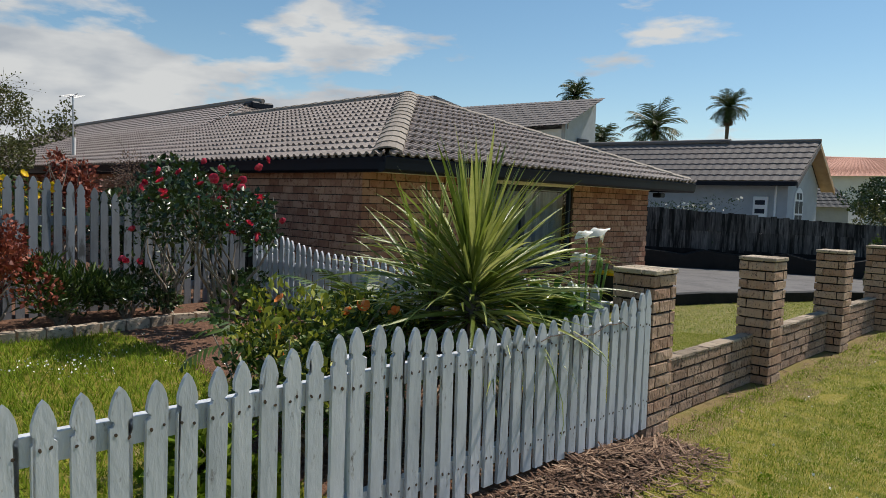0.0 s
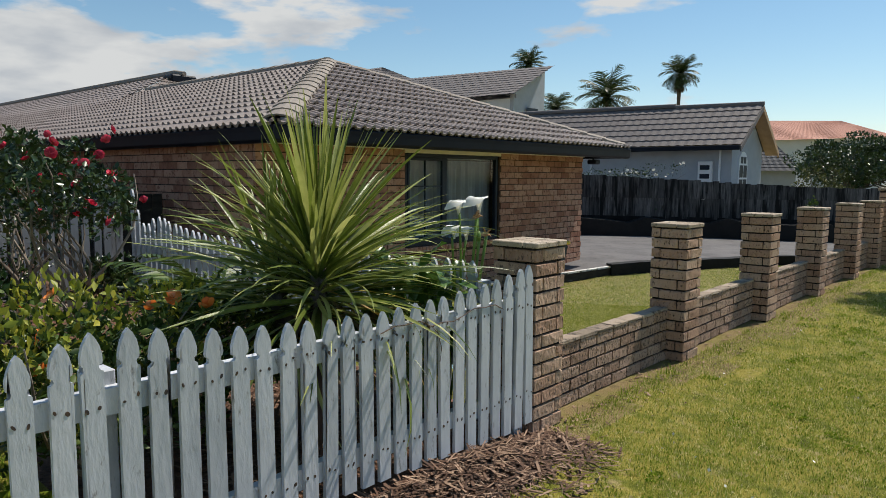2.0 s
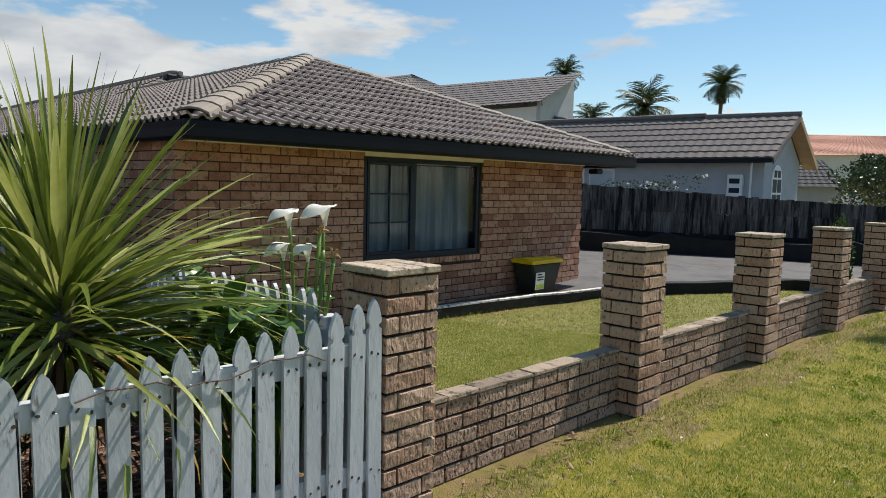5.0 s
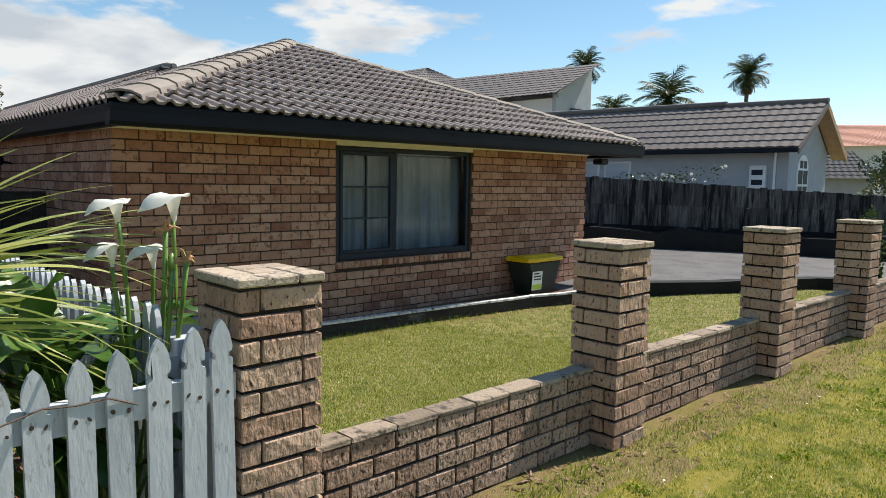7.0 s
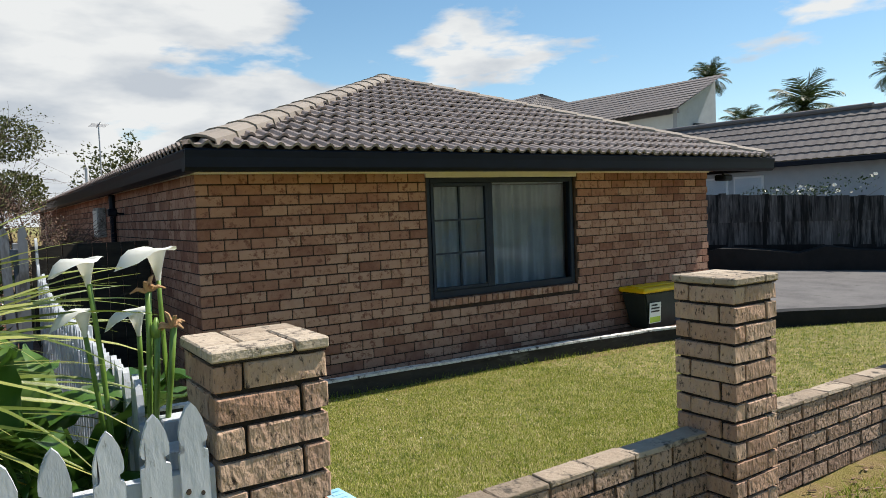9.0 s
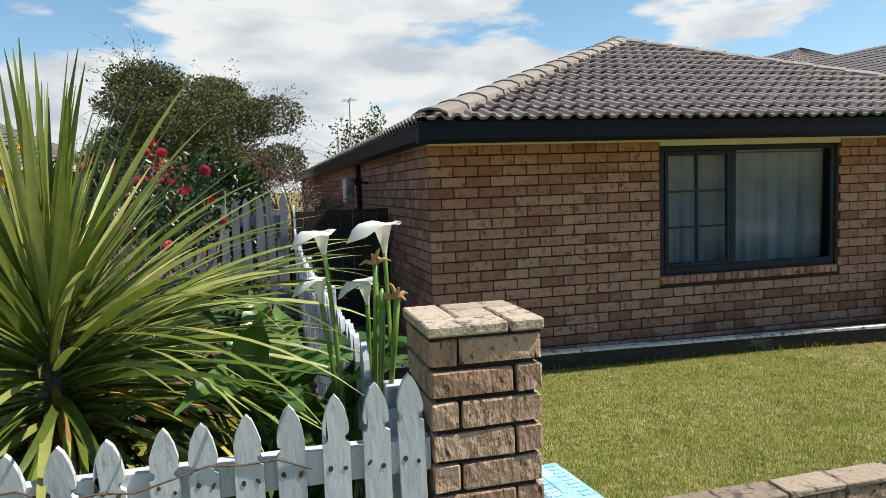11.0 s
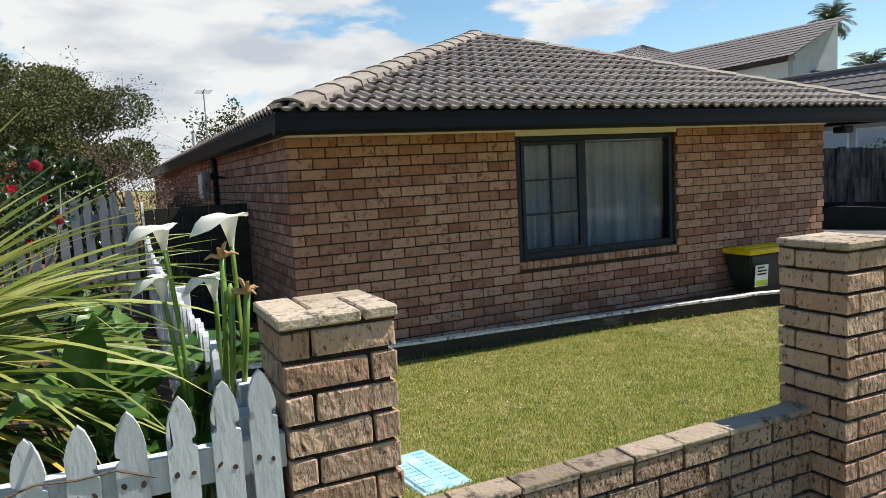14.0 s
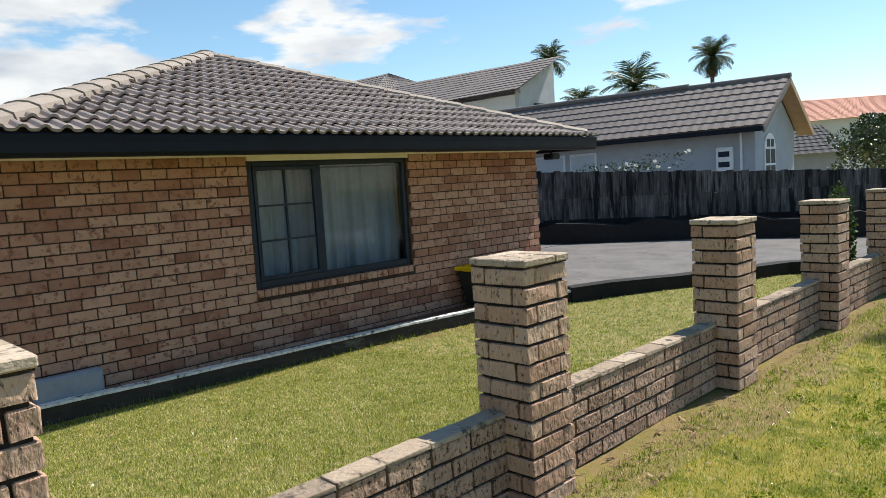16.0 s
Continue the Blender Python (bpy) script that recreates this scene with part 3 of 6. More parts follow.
    part("north_gutter", gutter_bm((EX - 0.02, EY1, 0), (-26.5, EY1, 0), (0, 1, 0)), M["gutter"], gut)
    return wf, ws


wall_front, wall_side = build_house()


# -- roof --
AX, AY, AZ = EX - 3.9, (EY0 + EY1) / 2, EZ + 3.9 * PITCH     # end of the front ridge
TILE_W, TILE_E = 0.295, 0.305                                  # tile cover width and exposed length
SL = math.hypot(1, PITCH)


def tile_bm(bm=None, u0=0.0, v0=0.0, bow=0.0):
    """One interlocking concrete tile: a flat pan between two rolls, with a thick lower edge. u across, v up the slope, w off it."""
    bm = bm or bmesh.new()
    prof = [(0.0, 0.0), (0.03, 0.004), (0.052, 0.029), (0.074, 0.036), (0.096, 0.029), (0.118, 0.004), (0.1475, 0.0), (0.1775, 0.004), (0.1995, 0.029), (0.2215, 0.036), (0.2435, 0.029), (0.2655, 0.004), (0.2955, 0.0)]
    lift = 0.042
    lo = [bm.verts.new((u0 + u, v0 - 0.02, w + lift + bow)) for u, w in prof]
    hi = [bm.verts.new((u0 + u, v0 + TILE_E + 0.03, w)) for u, w in prof]
    un = [bm.verts.new((u0 + u, v0 - 0.018, w + lift - 0.024 + bow)) for u, w in prof]
    bk = [bm.verts.new((u0 + u, v0 + 0.05, w + lift - 0.03)) for u, w in prof]
    for i in range(len(prof) - 1):
        bm.faces.new((lo[i], lo[i + 1], hi[i + 1], hi[i]))
        bm.faces.new((un[i], un[i + 1], lo[i + 1], lo[i]))
        bm.faces.new((bk[i], bk[i + 1], un[i + 1], un[i]))
    return bm


def slope_frame(origin, u, up):
    """Matrix for a roof slope: origin at the eave's end, u along the eave, up the horizontal way uphill."""
    u, up = Vector(u), Vector(up)
    v = (up + Vector((0, 0, PITCH))).normalized()
    w = u.cross(v).normalized()
    m = Matrix((u, v, w)).transposed().to_4x4()
    m.translation = origin
    return m


def build_roof():
    roof = empty("roof", "grey-brown hipped concrete tile roof with paler ridge tiles", "roof", kind="structure")
    H = 3.9 * SL
    # decking under the tiles, a little below them
    dk = 0.0
    v = [(EX - 0.03, EY0 + 0.03, EZ - dk), (EX - 0.03, EY1 - 0.03, EZ - dk), (AX, AY, AZ - dk), (-27, AY, AZ - dk), (-27, EY0 + 0.03, EZ - dk), (-27, EY1 - 0.03, EZ - dk)]
    link("decking", mesh_np("decking", v, [(0, 1, 2), (0, 2, 3, 4), (1, 5, 3, 2)], M["tile"]), roof)
    # front slope: tiles as pieces
    m_f = slope_frame((EX + 0.02, EY0, EZ), (0, 1, 0), (-1, 0, 0))
    base = to_mesh(tile_bm(), "tile", M["tile"])
    rr = random.Random(4)
    W = EY1 - EY0
    for j in range(int(H / TILE_E) + 1):
        v0 = j * TILE_E
        for i in range(-1, int(W / TILE_W) + 1):
            u0 = i * TILE_W + 0.06
            s0, s1 = v0 / SL, (v0 + TILE_E) / SL       # hips run in at 45 degrees in plan
            if u0 + TILE_W < s0 + 0.02 or u0 > W - s0 - 0.02:
                continue
            whole = u0 > s1 + 0.02 and u0 + TILE_W < W - s1 - 0.02
            mm = m_f @ Matrix.Translation((u0, v0, rr.uniform(-0.003, 0.003)))
            if whole:
                link("tile", base, roof, m=mm)
            else:
                bm = tile_bm(None, u0, v0)
                k = 1 / SL
                for co, no in (((0.0, 0, 0), (-1, k, 0)), ((W, 0, 0), (1, k, 0))):
                    bmesh.ops.bisect_plane(bm, geom=bm.verts[:] + bm.edges[:] + bm.faces[:], plane_co=co, plane_no=no, clear_outer=True)
                if len(bm.faces) > 2:
                    link("tile", to_mesh(bm, "tile", M["tile"]), roof, m=m_f)
                else:
                    bm.free()
    # side slopes: joined tiles
    for name, m_s, length, near_is_right in (("south_tiles", slope_frame((-27.0, EY0 - 0.02, EZ), (1, 0, 0), (0, 1, 0)), 27 + EX, True),
                                             ("north_tiles", slope_frame((EX, EY1 + 0.02, EZ), (-1, 0, 0), (0, -1, 0)), 9.0, False)):
        prof = [(0.0, 0.0), (0.03, 0.004), (0.052, 0.029), (0.074, 0.036), (0.096, 0.029), (0.118, 0.004), (0.1475, 0.0), (0.1775, 0.004), (0.1995, 0.029), (0.2215, 0.036), (0.2435, 0.029), (0.2655, 0.004), (0.2955, 0.0)]
        vs, fs = [], []
        for j in range(int(H / TILE_E)):
            v0 = j * TILE_E
            for i in range(int(length / TILE_W) + 1):
                u0 = i * TILE_W
                if near_is_right and u0 > length - v0 / SL or not near_is_right and u0 + TILE_W < v0 / SL:
                    continue

                def cut(u, v):
                    return min(u, length - v / SL) if near_is_right else max(u, v / SL)
                b = len(vs)
                n = len(prof)
                vs += [(cut(u0 + u, v0 - 0.02), v0 - 0.02, w + 0.04) for u, w in prof] + [(cut(u0 + u, v0 + TILE_E + 0.03), v0 + TILE_E + 0.03, w) for u, w in prof] + [(cut(u0 + u, v0 - 0.018), v0 - 0.018, w + 0.006) for u, w in prof]
                for k in range(n - 1):
                    fs += [(b + k, b + k + 1, b + n + k + 1, b + n + k), (b + 2 * n + k, b + 2 * n + k + 1, b + k + 1, b + k)]
        ob = link(name, mesh_np(name, vs, fs, M["tile"]), roof, m=m_s)
        ob["kind"] = "stuff"
    # hip and ridge tiles
    def ridge_run(a, b, name):
        a, b = Vector(a), Vector(b)
        d = (b - a)
        n = int(d.length / 0.37)
        side = d.cross(Vector((0, 0, 1))).normalized()
        up = side.cross(d).normalized()
        mt = Matrix((d.normalized(), side, up)).transposed().to_4x4()
        bm = bmesh.new()
        prof = [(-0.185, -0.11), (-0.17, -0.045), (-0.09, -0.008), (0.0, 0.004), (0.09, -0.008), (0.17, -0.045), (0.185, -0.11)]
        r0 = [bm.verts.new((-0.03, y, z + 0.014)) for y, z in prof]
        r1 = [bm.verts.new((0.37, y * 0.94, z)) for y, z in prof]
        r2 = [bm.verts.new((-0.028, y * 0.94, z - 0.006)) for y, z in prof]
        for k in range(6):
            bm.faces.new((r0[k], r0[k + 1], r1[k + 1], r1[k])); bm.faces.new((r2[k], r2[k + 1], r0[k + 1], r0[k]))
        me = to_mesh(bm, "ridge_tile", M["ridge_tile"])
        for i in range(n):
            m2 = mt.copy()
            m2.translation = a + d * (i / n)
            link("ridge_tile", me, roof, m=m2 @ Matrix.Translation((0, 0, 0.05)))
    ridge_run((EX - 0.1, EY0 + 0.1, EZ + 0.03 + 0.1 * PITCH), (AX, AY, AZ + 0.02), "hip")
    ridge_run((EX - 0.1, EY1 - 0.1, EZ + 0.03 + 0.1 * PITCH), (AX, AY, AZ + 0.02), "hip")
    ridge_run((AX, AY, AZ + 0.02), (-16.0, AY, AZ + 0.02), "ridge")
    bm = tube_bm([(-17.8, EY0 + 0.7, EZ), (-17.8, EY0 + 0.7, EZ + 0.75)], 0.045, 10)
    thing("vent_pipe", bm, M["render_white"], "pale plumbing vent pipe through the tiled roof", "vent pipe")


build_roof()


# -- window --
def build_window():
    y0, y1, z0, z1 = WIN
    w = empty("window_1", "dark navy framed house window with sheer white curtains", "window", kind="structure")
    xo, xi = WX - 0.03, WX - 0.1
    ym = y0 + 0.40 * (y1 - y0)
    f = 0.055
    for nm, q in (("window_frame", (xi, y0, z0, xo, y0 + f, z1)), ("window_frame", (xi, y1 - f, z0, xo, y1, z1)), ("window_frame", (xi, y0 + f, z1 - f, xo, y1 - f, z1)),
                  ("window_frame", (xi, y0 + f, z0, xo, y1 - f, z0 + f + 0.02)), ("mullion", (xi, ym - 0.035, z0 + f + 0.02, xo + 0.004, ym + 0.035, z1 - f))):
        part(nm, box_bm(*q, 0.006), M["frame"], w)
    sash = part("sash", box_bm(xo - 0.03, y0 + f, z0 + f + 0.02, xo + 0.012, y0 + f + 0.04, z1 - f, 0.004), M["frame"], w, "opening casement with glazing bars")
    part("stile", box_bm(xo - 0.03, ym - 0.075, z0 + f + 0.02, xo + 0.012, ym - 0.036, z1 - f, 0.004), M["frame"], sash)
    part("rail", box_bm(xo - 0.03, y0 + f + 0.04, z1 - f - 0.04, xo + 0.012, ym - 0.075, z1 - f, 0.004), M["frame"], sash)
    part("rail", box_bm(xo - 0.03, y0 + f + 0.04, z0 + f + 0.02, xo + 0.012, ym - 0.075, z0 + f + 0.06, 0.004), M["frame"], sash)
    yc = (y0 + f + 0.04 + ym - 0.075) / 2
    part("glazing_bar", box_bm(xo - 0.03, yc - 0.01, z0 + f + 0.06, xo - 0.008, yc + 0.01, z1 - f - 0.04), M["frame"], sash)
    for k in (1, 2):
        zz = z0 + f + 0.06 + (z1 - z0 - 2 * f - 0.1) * k / 3
        part("glazing_bar", box_bm(xo - 0.032, y0 + f + 0.04, zz - 0.01, xo - 0.006, ym - 0.075, zz + 0.01), M["frame"], sash)
    for q in ((y0 + f, ym - 0.035), (ym + 0.035, y1 - f)):
        p = link("pane", mesh_np("pane", [(xi + .037, q[0], z0 + f), (xi + .037, q[1], z0 + f), (xi + .037, q[1], z1 - f), (xi + .037, q[0], z1 - f)], [(0, 1, 2, 3)], M["glass"]), w, "reflecting window pane")
        p.visible_shadow = False
    # sill of bricks on edge
    sill = empty("window_sill", "sloping row of bricks on edge below the window", "window sill", kind="structure")
    me = brick_mesh("brick", 0.17, 0.074, 0.075, M["brick_house"], 5)
    n = int((y1 - y0 + 0.1) / 0.083)
    for i in range(n):
        link("brick", me, sill, m=pose(WX - 0.062, y0 - 0.03 + (i + 0.5) * 0.083, z0 - 0.04, 0, 7, 0))
    # curtains: wavy sheers in two drops, parted in the middle
    for k, (a, b) in enumerate(((y0 - 0.1, y0 + 0.9), (y0 + 0.84, y1 + 0.1))):
        bm = bmesh.new()
        cols = []
        n = int((b - a) / 0.012)
        r = random.Random(k)
        ph = [r.uniform(0, 6) for _ in range(3)]
        for i in range(n + 1):
            y = a + (b - a) * i / n
            dx = 0.022 * math.sin(y * 41 + ph[0]) + 0.016 * math.sin(y * 67 + ph[1]) + 0.02 * math.sin(y * 13 + ph[2])
            cols.append([bm.verts.new((WX - 0.26 + dx * s, y, z)) for z, s in ((z0 - 0.25, 1.3), (z0 + 0.5, 1.0), (z1 - 0.08, 0.6))])
        for c0, c1 in zip(cols, cols[1:]):
            for j in range(2):
                bm.faces.new((c0[j], c1[j], c1[j + 1], c0[j + 1]))
        thing("curtain", bm, M["curtain"], "sheer white curtain hanging in soft folds behind the window", "curtain", "window curtains", smooth=True)
    part_rod = tube_bm([(WX - 0.26, y0 - 0.15, z1 - 0.05), (WX - 0.26, y1 + 0.15, z1 - 0.05)], 0.012, 8)
    thing("curtain_rod", part_rod, M["white_pvc"], "plain white curtain rod above the window", "curtain rod")


build_window()


# ---- the street wall: brick pillars and low panels ----
PX0, PX1 = -1.915, -1.600
PS = 0.315
PY = [4.88, 7.105, 9.345, 11.5, 13.62, 15.35]
PH = 0.0868                                          # course of the pillars
NC = 13


def build_pillars():
    first = empty("brick_pillar", "square tan brick pillar with a flat brick cap on the street wall", "pillar", "pillars of the street wall", loc=(PX1 - PS / 2, PY[0] + PS / 2, 0.0))
    h = PS / 2
    link("core", to_mesh(box_bm(-h + 0.017, -h + 0.017, -0.1, h - 0.017, h - 0.017, NC * PH), "core", M["mortar_dark"]), first, "dark raked mortar")
    meshes = [brick_mesh("brick", 0.230, 0.073, 0.073, M["brick_pillar"], 10 + s, 0.0032) for s in range(4)]
    r = random.Random(2)
    for c in range(NC):
        z = PH * (c + 0.5)
        for k in range(4):
            rot = k * 90
            off = Vector((-h + 0.116, -h + 0.0365, 0)) if c % 2 else Vector((h - 0.116, -h + 0.0365, 0))
            p = Matrix.Rotation(radians(rot), 3, "Z") @ off
            link("brick", meshes[r.randrange(4)], first, m=pose(p.x + r.uniform(-.0015, .0015), p.y + r.uniform(-.0015, .0015), z, r.uniform(-.3, .3), r.uniform(-.3, .3), rot + r.choice((0, 180)) + r.uniform(-.4, .4)))
    zc = NC * PH + 0.016
    cap = part("cap", box_bm(-h, -h, NC * PH - 0.004, h, h, NC * PH + 0.012), M["mortar_dark"], first, "flat cap of paving bricks")
    for x0, y0, x1, y1 in ((-h - .008, -h - .01, .055, -.06), (.063, -h - .01, h + .01, .06), (-h - .008, -.052, -.065, h + .008), (-.057, .068, h + .01, h + .008), (-.057, -.052, .055, .06)):
        part("capping_brick", box_bm(x0, y0, NC * PH + 0.004, x1, y1, zc + 0.02 + r.uniform(-.0015, .0015), 0.005), M["brick_coping"], cap)
    for y in PY[1:]:
        copy_thing(first, Matrix.Translation((PX1 - PS / 2, y + PS / 2, 0.0)))


build_pillars()


def build_low_walls():
    fx, bx = -1.752, -1.862
    me = [brick_mesh("brick", 0.227, 0.05, 0.073, M["brick_wall"], 30 + s, 0.003) for s in range(4)]
    half = [brick_mesh("brick", 0.110, 0.05, 0.073, M["brick_wall"], 40 + s, 0.0025) for s in range(2)]
    cop = [brick_mesh("capping_brick", 0.228, 0.114, 0.022, M["wall_coping"], 50 + s, 0.0025) for s in range(3)]
    r = random.Random(8)
    for k in range(len(PY) - 1):
        a, b = PY[k] + PS, PY[k + 1]
        w = empty("low_wall", "low tan brick wall panel between two brick pillars", "garden wall", "low walls between pillars", loc=(fx, (a + b) / 2, 0))
        L = b - a
        part("core", box_bm(bx - fx + 0.016, -L / 2, -0.12, -0.016, L / 2, 5 * PH - 0.004), M["mortar_dark"], w, "dark raked mortar")
        part("footing", box_bm(bx - fx - 0.02, -L / 2, -0.1, 0.03, L / 2, -0.014, 0.008), M["concrete"], w, "pale concrete footing strip")
        for c in range(5):
            y = -L / 2 - (0.12 if c % 2 else 0.0)
            while y < L / 2 - 0.02:
                y0, y1 = max(y, -L / 2), min(y + 0.230, L / 2)
                if y1 - y0 > 0.03:
                    full = y1 - y0 > 0.2
                    mesh = me[r.randrange(4)] if full else half[r.randrange(2)]
                    ob = link("brick", mesh, w, m=pose(-0.025 + r.uniform(-.0015, .0015), (y0 + y1) / 2, PH * (c + 0.5), r.uniform(-.4, .4), 0, 90 + r.choice((0, 180)) + r.uniform(-.4, .4)))
                    if not full:
                        ob.scale.x = (y1 - y0) / 0.112
                y += 0.240
        n = round(L / 0.236)
        for i in range(n):
            ob = link("capping_brick", cop[r.randrange(3)], w, m=pose((bx - fx) / 2 + .002, -L / 2 + L * (i + 0.5) / n, 5 * PH + 0.009 + r.uniform(-.0015, .0015), r.uniform(-.4, .4), r.uniform(-.5, .5), 90 + r.choice((0, 180))))
            ob.scale.x = L / n / 0.234


build_low_walls()


def build_gate_piers():
    for name, q, lab in (("gate_pier", (-1.74, 15.95, -0.1, -1.2, 16.3, 1.33), "tall dark brick pier at the driveway entrance"),
                         ("gate_pier", (-1.75, 21.7, -0.1, -1.25, 22.1, 1.45), "far brick pier beyond the driveway entrance")):
        x0, y0, z0, x1, y1, z1 = q
        g = empty(name, lab, "pier", "driveway piers", loc=((x0 + x1) / 2, (y0 + y1) / 2, 0))
        hx, hy = (x1 - x0) / 2, (y1 - y0) / 2
        part("core", box_bm(-hx + .01, -hy + .01, z0, hx - .01, hy - .01, z1), M["mortar_dark"], g)
        part("cap", box_bm(-hx - .02, -hy - .02, z1, hx + .02, hy + .02, z1 + .05, .008), M["brick_coping"], g, "flat pale cap")
        r = random.Random(3)
        me = brick_mesh("brick", 0.228, 0.06, 0.075, M["brick_pillar"], 60)
        for c in range(int(z1 / PH)):
            for side, ang, length, dist in ((0, 0, 2 * hx, hy), (1, 90, 2 * hy, hx)):
                n = max(1, round(length / 0.24))
                for i in range(n):
                    t = -length / 2 + length * (i + 0.5) / n
                    pos = (t, -dist + .03, PH * (c + .5)) if side == 0 else (dist - .03, t, PH * (c + .5))
                    ob = link("brick", me, g, m=pose(*pos, 0, 0, ang))
                    ob.scale.x = (length / n - .01) / 0.228


build_gate_piers()


# ---- picket fences ----
def picket_mesh(height, width=0.071, thick=0.019, seed=0, paint=M["picket"]):
    """A gothic picket: pointed arch head, nicked neck, square shoulders. Face in the xz plane, base at z 0."""
    r = random.Random(seed)
    w = width / 2
    side = [(w, 0.0), (w, height - 0.135), (w * 0.97, height - 0.129), (w * 0.72, height - 0.125), (w * 0.6, height - 0.117), (w * 0.64, height - 0.109),
            (w * 0.9, height - 0.104), (w * 0.97, height - 0.092), (w * 0.93, height - 0.072), (w * 0.72, height - 0.042), (w * 0.38, height - 0.015)]
    outline = side + [(0.0, height)] + [(-x, z) for x, z in side[::-1]]
    outline = [(x + r.uniform(-.0012, .0012), z) for x, z in outline]
    bm = bmesh.new()
    f = [bm.verts.new((x, -thick / 2, z)) for x, z in outline]
    b = [bm.verts.new((x, thick / 2, z)) for x, z in outline]
    bm.faces.new(f); bm.faces.new(b[::-1])
    for i in range(len(f)):
        j = (i + 1) % len(f)
        bm.faces.new((f[i], b[i], b[j], f[j]))
    bmesh.ops.triangulate(bm, faces=[q for q in bm.faces if len(q.verts) > 4])
    return to_mesh(bm, "picket", paint)


NAIL = None


def build_fence(name, label, p0, p1, top_z, base_z, rails, nails, side, group="white picket fences", paint=M["picket"]):
    """Pickets from p0 to p1 in plan; top_z, base_z: functions of the distance along; side: +1 puts the rails to the left of the way."""
    global NAIL
    p0, p1 = Vector(p0), Vector(p1)
    L = (p1 - p0).length
    d = (p1 - p0).normalized()
    ang = math.degrees(math.atan2(d.y, d.x))
    left = Vector((-d.y, d.x))
    fence = empty(name, label, "fence", group, loc=(p0.x, p0.y, 0))
    r = random.Random(int(L * 100))
    n = int(L / 0.107)
    if NAIL is None:
        bm = bmesh.new()
        tube_bm([(0, -0.0015, 0), (0, 0.004, 0)], 0.006, 8, bm)
        NAIL = to_mesh(bm, "nail", M["nail"])
    cache = {}
    for i in range(n + 1):
        s = L - i * 0.107 - 0.045
        if s < 0:
            break
        b, t = base_z(s) + r.uniform(-.01, .01), top_z(s) + r.uniform(-.004, .004)
        h = round((t - b) / 0.012) * 0.012
        key = (h, r.randrange(2))
        if key not in cache:
            cache[key] = picket_mesh(h, seed=key[1] + int(h * 1000), paint=paint)
        q = d * s
        flip = ang if side > 0 else ang + 180
        pk = link("picket", cache[key], fence, m=pose(q.x, q.y, t - h, r.uniform(-.5, .5), r.uniform(-.8, .8), flip + r.uniform(-1, 1)))
        if nails:
            for zr in rails:
                for sx in (-0.019, 0.019):
                    link("nail", NAIL, pk, m=pose(sx + r.uniform(-.006, .006), -0.0095, zr(s) - 0.045 - (t - h) + r.uniform(-.012, .012), 0, r.uniform(-40, 40), 0) @ Matrix.Diagonal((r.uniform(.7, 1.2), 1, r.uniform(.8, 1.7), 1)))
    for zr in rails:
        k = max(1, int(L / 1.2))
        for i in range(k):
            a, c = L * i / k, L * (i + 1) / k
            bm = bmesh.new()
            o0, o1 = left * side * 0.012, left * side * 0.055
            vs = []
            for s in (a, c):
                for o in (o0, o1):
                    for z in (zr(s) - 0.09, zr(s)):
                        vs.append(bm.verts.new((d.x * s + o.x, d.y * s + o.y, z)))
            bmesh.ops.convex_hull(bm, input=vs)
            part("rail", bm, paint, fence)
    k = max(1, round(L / 2.4))
    for i in range(k + 1):
        s = min(max(L - 0.06 - i * 2.4, 0.05), L - 0.06)
        o = left * side * 0.1
        part("post", box_bm(d.x * s + o.x - .045, d.y * s + o.y - .045, base_z(s) - .2, d.x * s + o.x + .045, d.y * s + o.y + .045, rails[0](s) + 0.05, .004), paint, fence)
    return fence


F0 = -1.3


def front_top(s):
    y = F0 + s
    c, lo, a = (3.68, 0.942, 0.112) if y > 2.45 else ((1.23, 0.962, 0.1) if y > 0 else (-1.2, 0.96, 0.1))
    return lo + a * min(1.1, ((y - c) / 1.22) ** 2)


build_fence("picket_fence", "weathered white front picket fence with gothic heads and rusty nails", (-1.610, F0), (-1.610, 4.875), front_top,
            lambda s: 0.085 + 0.05 * sstep(4.6, 3.6, F0 + s), (lambda s: 0.855, lambda s: 0.33), True, 1)


def side_top(s):
    x = -6.55 + s
    if x < -6.1:
        return 1.06 + 0.42 * sstep(-6.25, -6.55, x)
    return 1.02 + 0.125 * max(0.0, 1 - abs(x + 5.9) / 0.9) ** 1.5 + 0.03 * ((x + 4.0) / 2.2) ** 2 * (x > -4.0)


build_fence("picket_fence", "white picket fence on the side boundary with sunlit edges", (-6.55, 4.76), (-1.93, 4.76), side_top, lambda s: 0.42 - 0.06 * s if s < 5 else 0.12,
            (lambda s: 0.86, lambda s: 0.45), False, 1)
# back fence: its shade is in the darker paint
build_fence("picket_fence", "tall weathered picket fence at the back of the garden, greyed for shade", (-6.6, -2.2), (-6.6, 4.7), lambda s: 1.66 - 0.16 * sstep(4.5, 6.0, s) + 0.04 * math.cos(s * 2.6), lambda s: 0.36,
            (lambda s: 1.32, lambda s: 0.62), False, 1, paint=M["picket_shaded"])


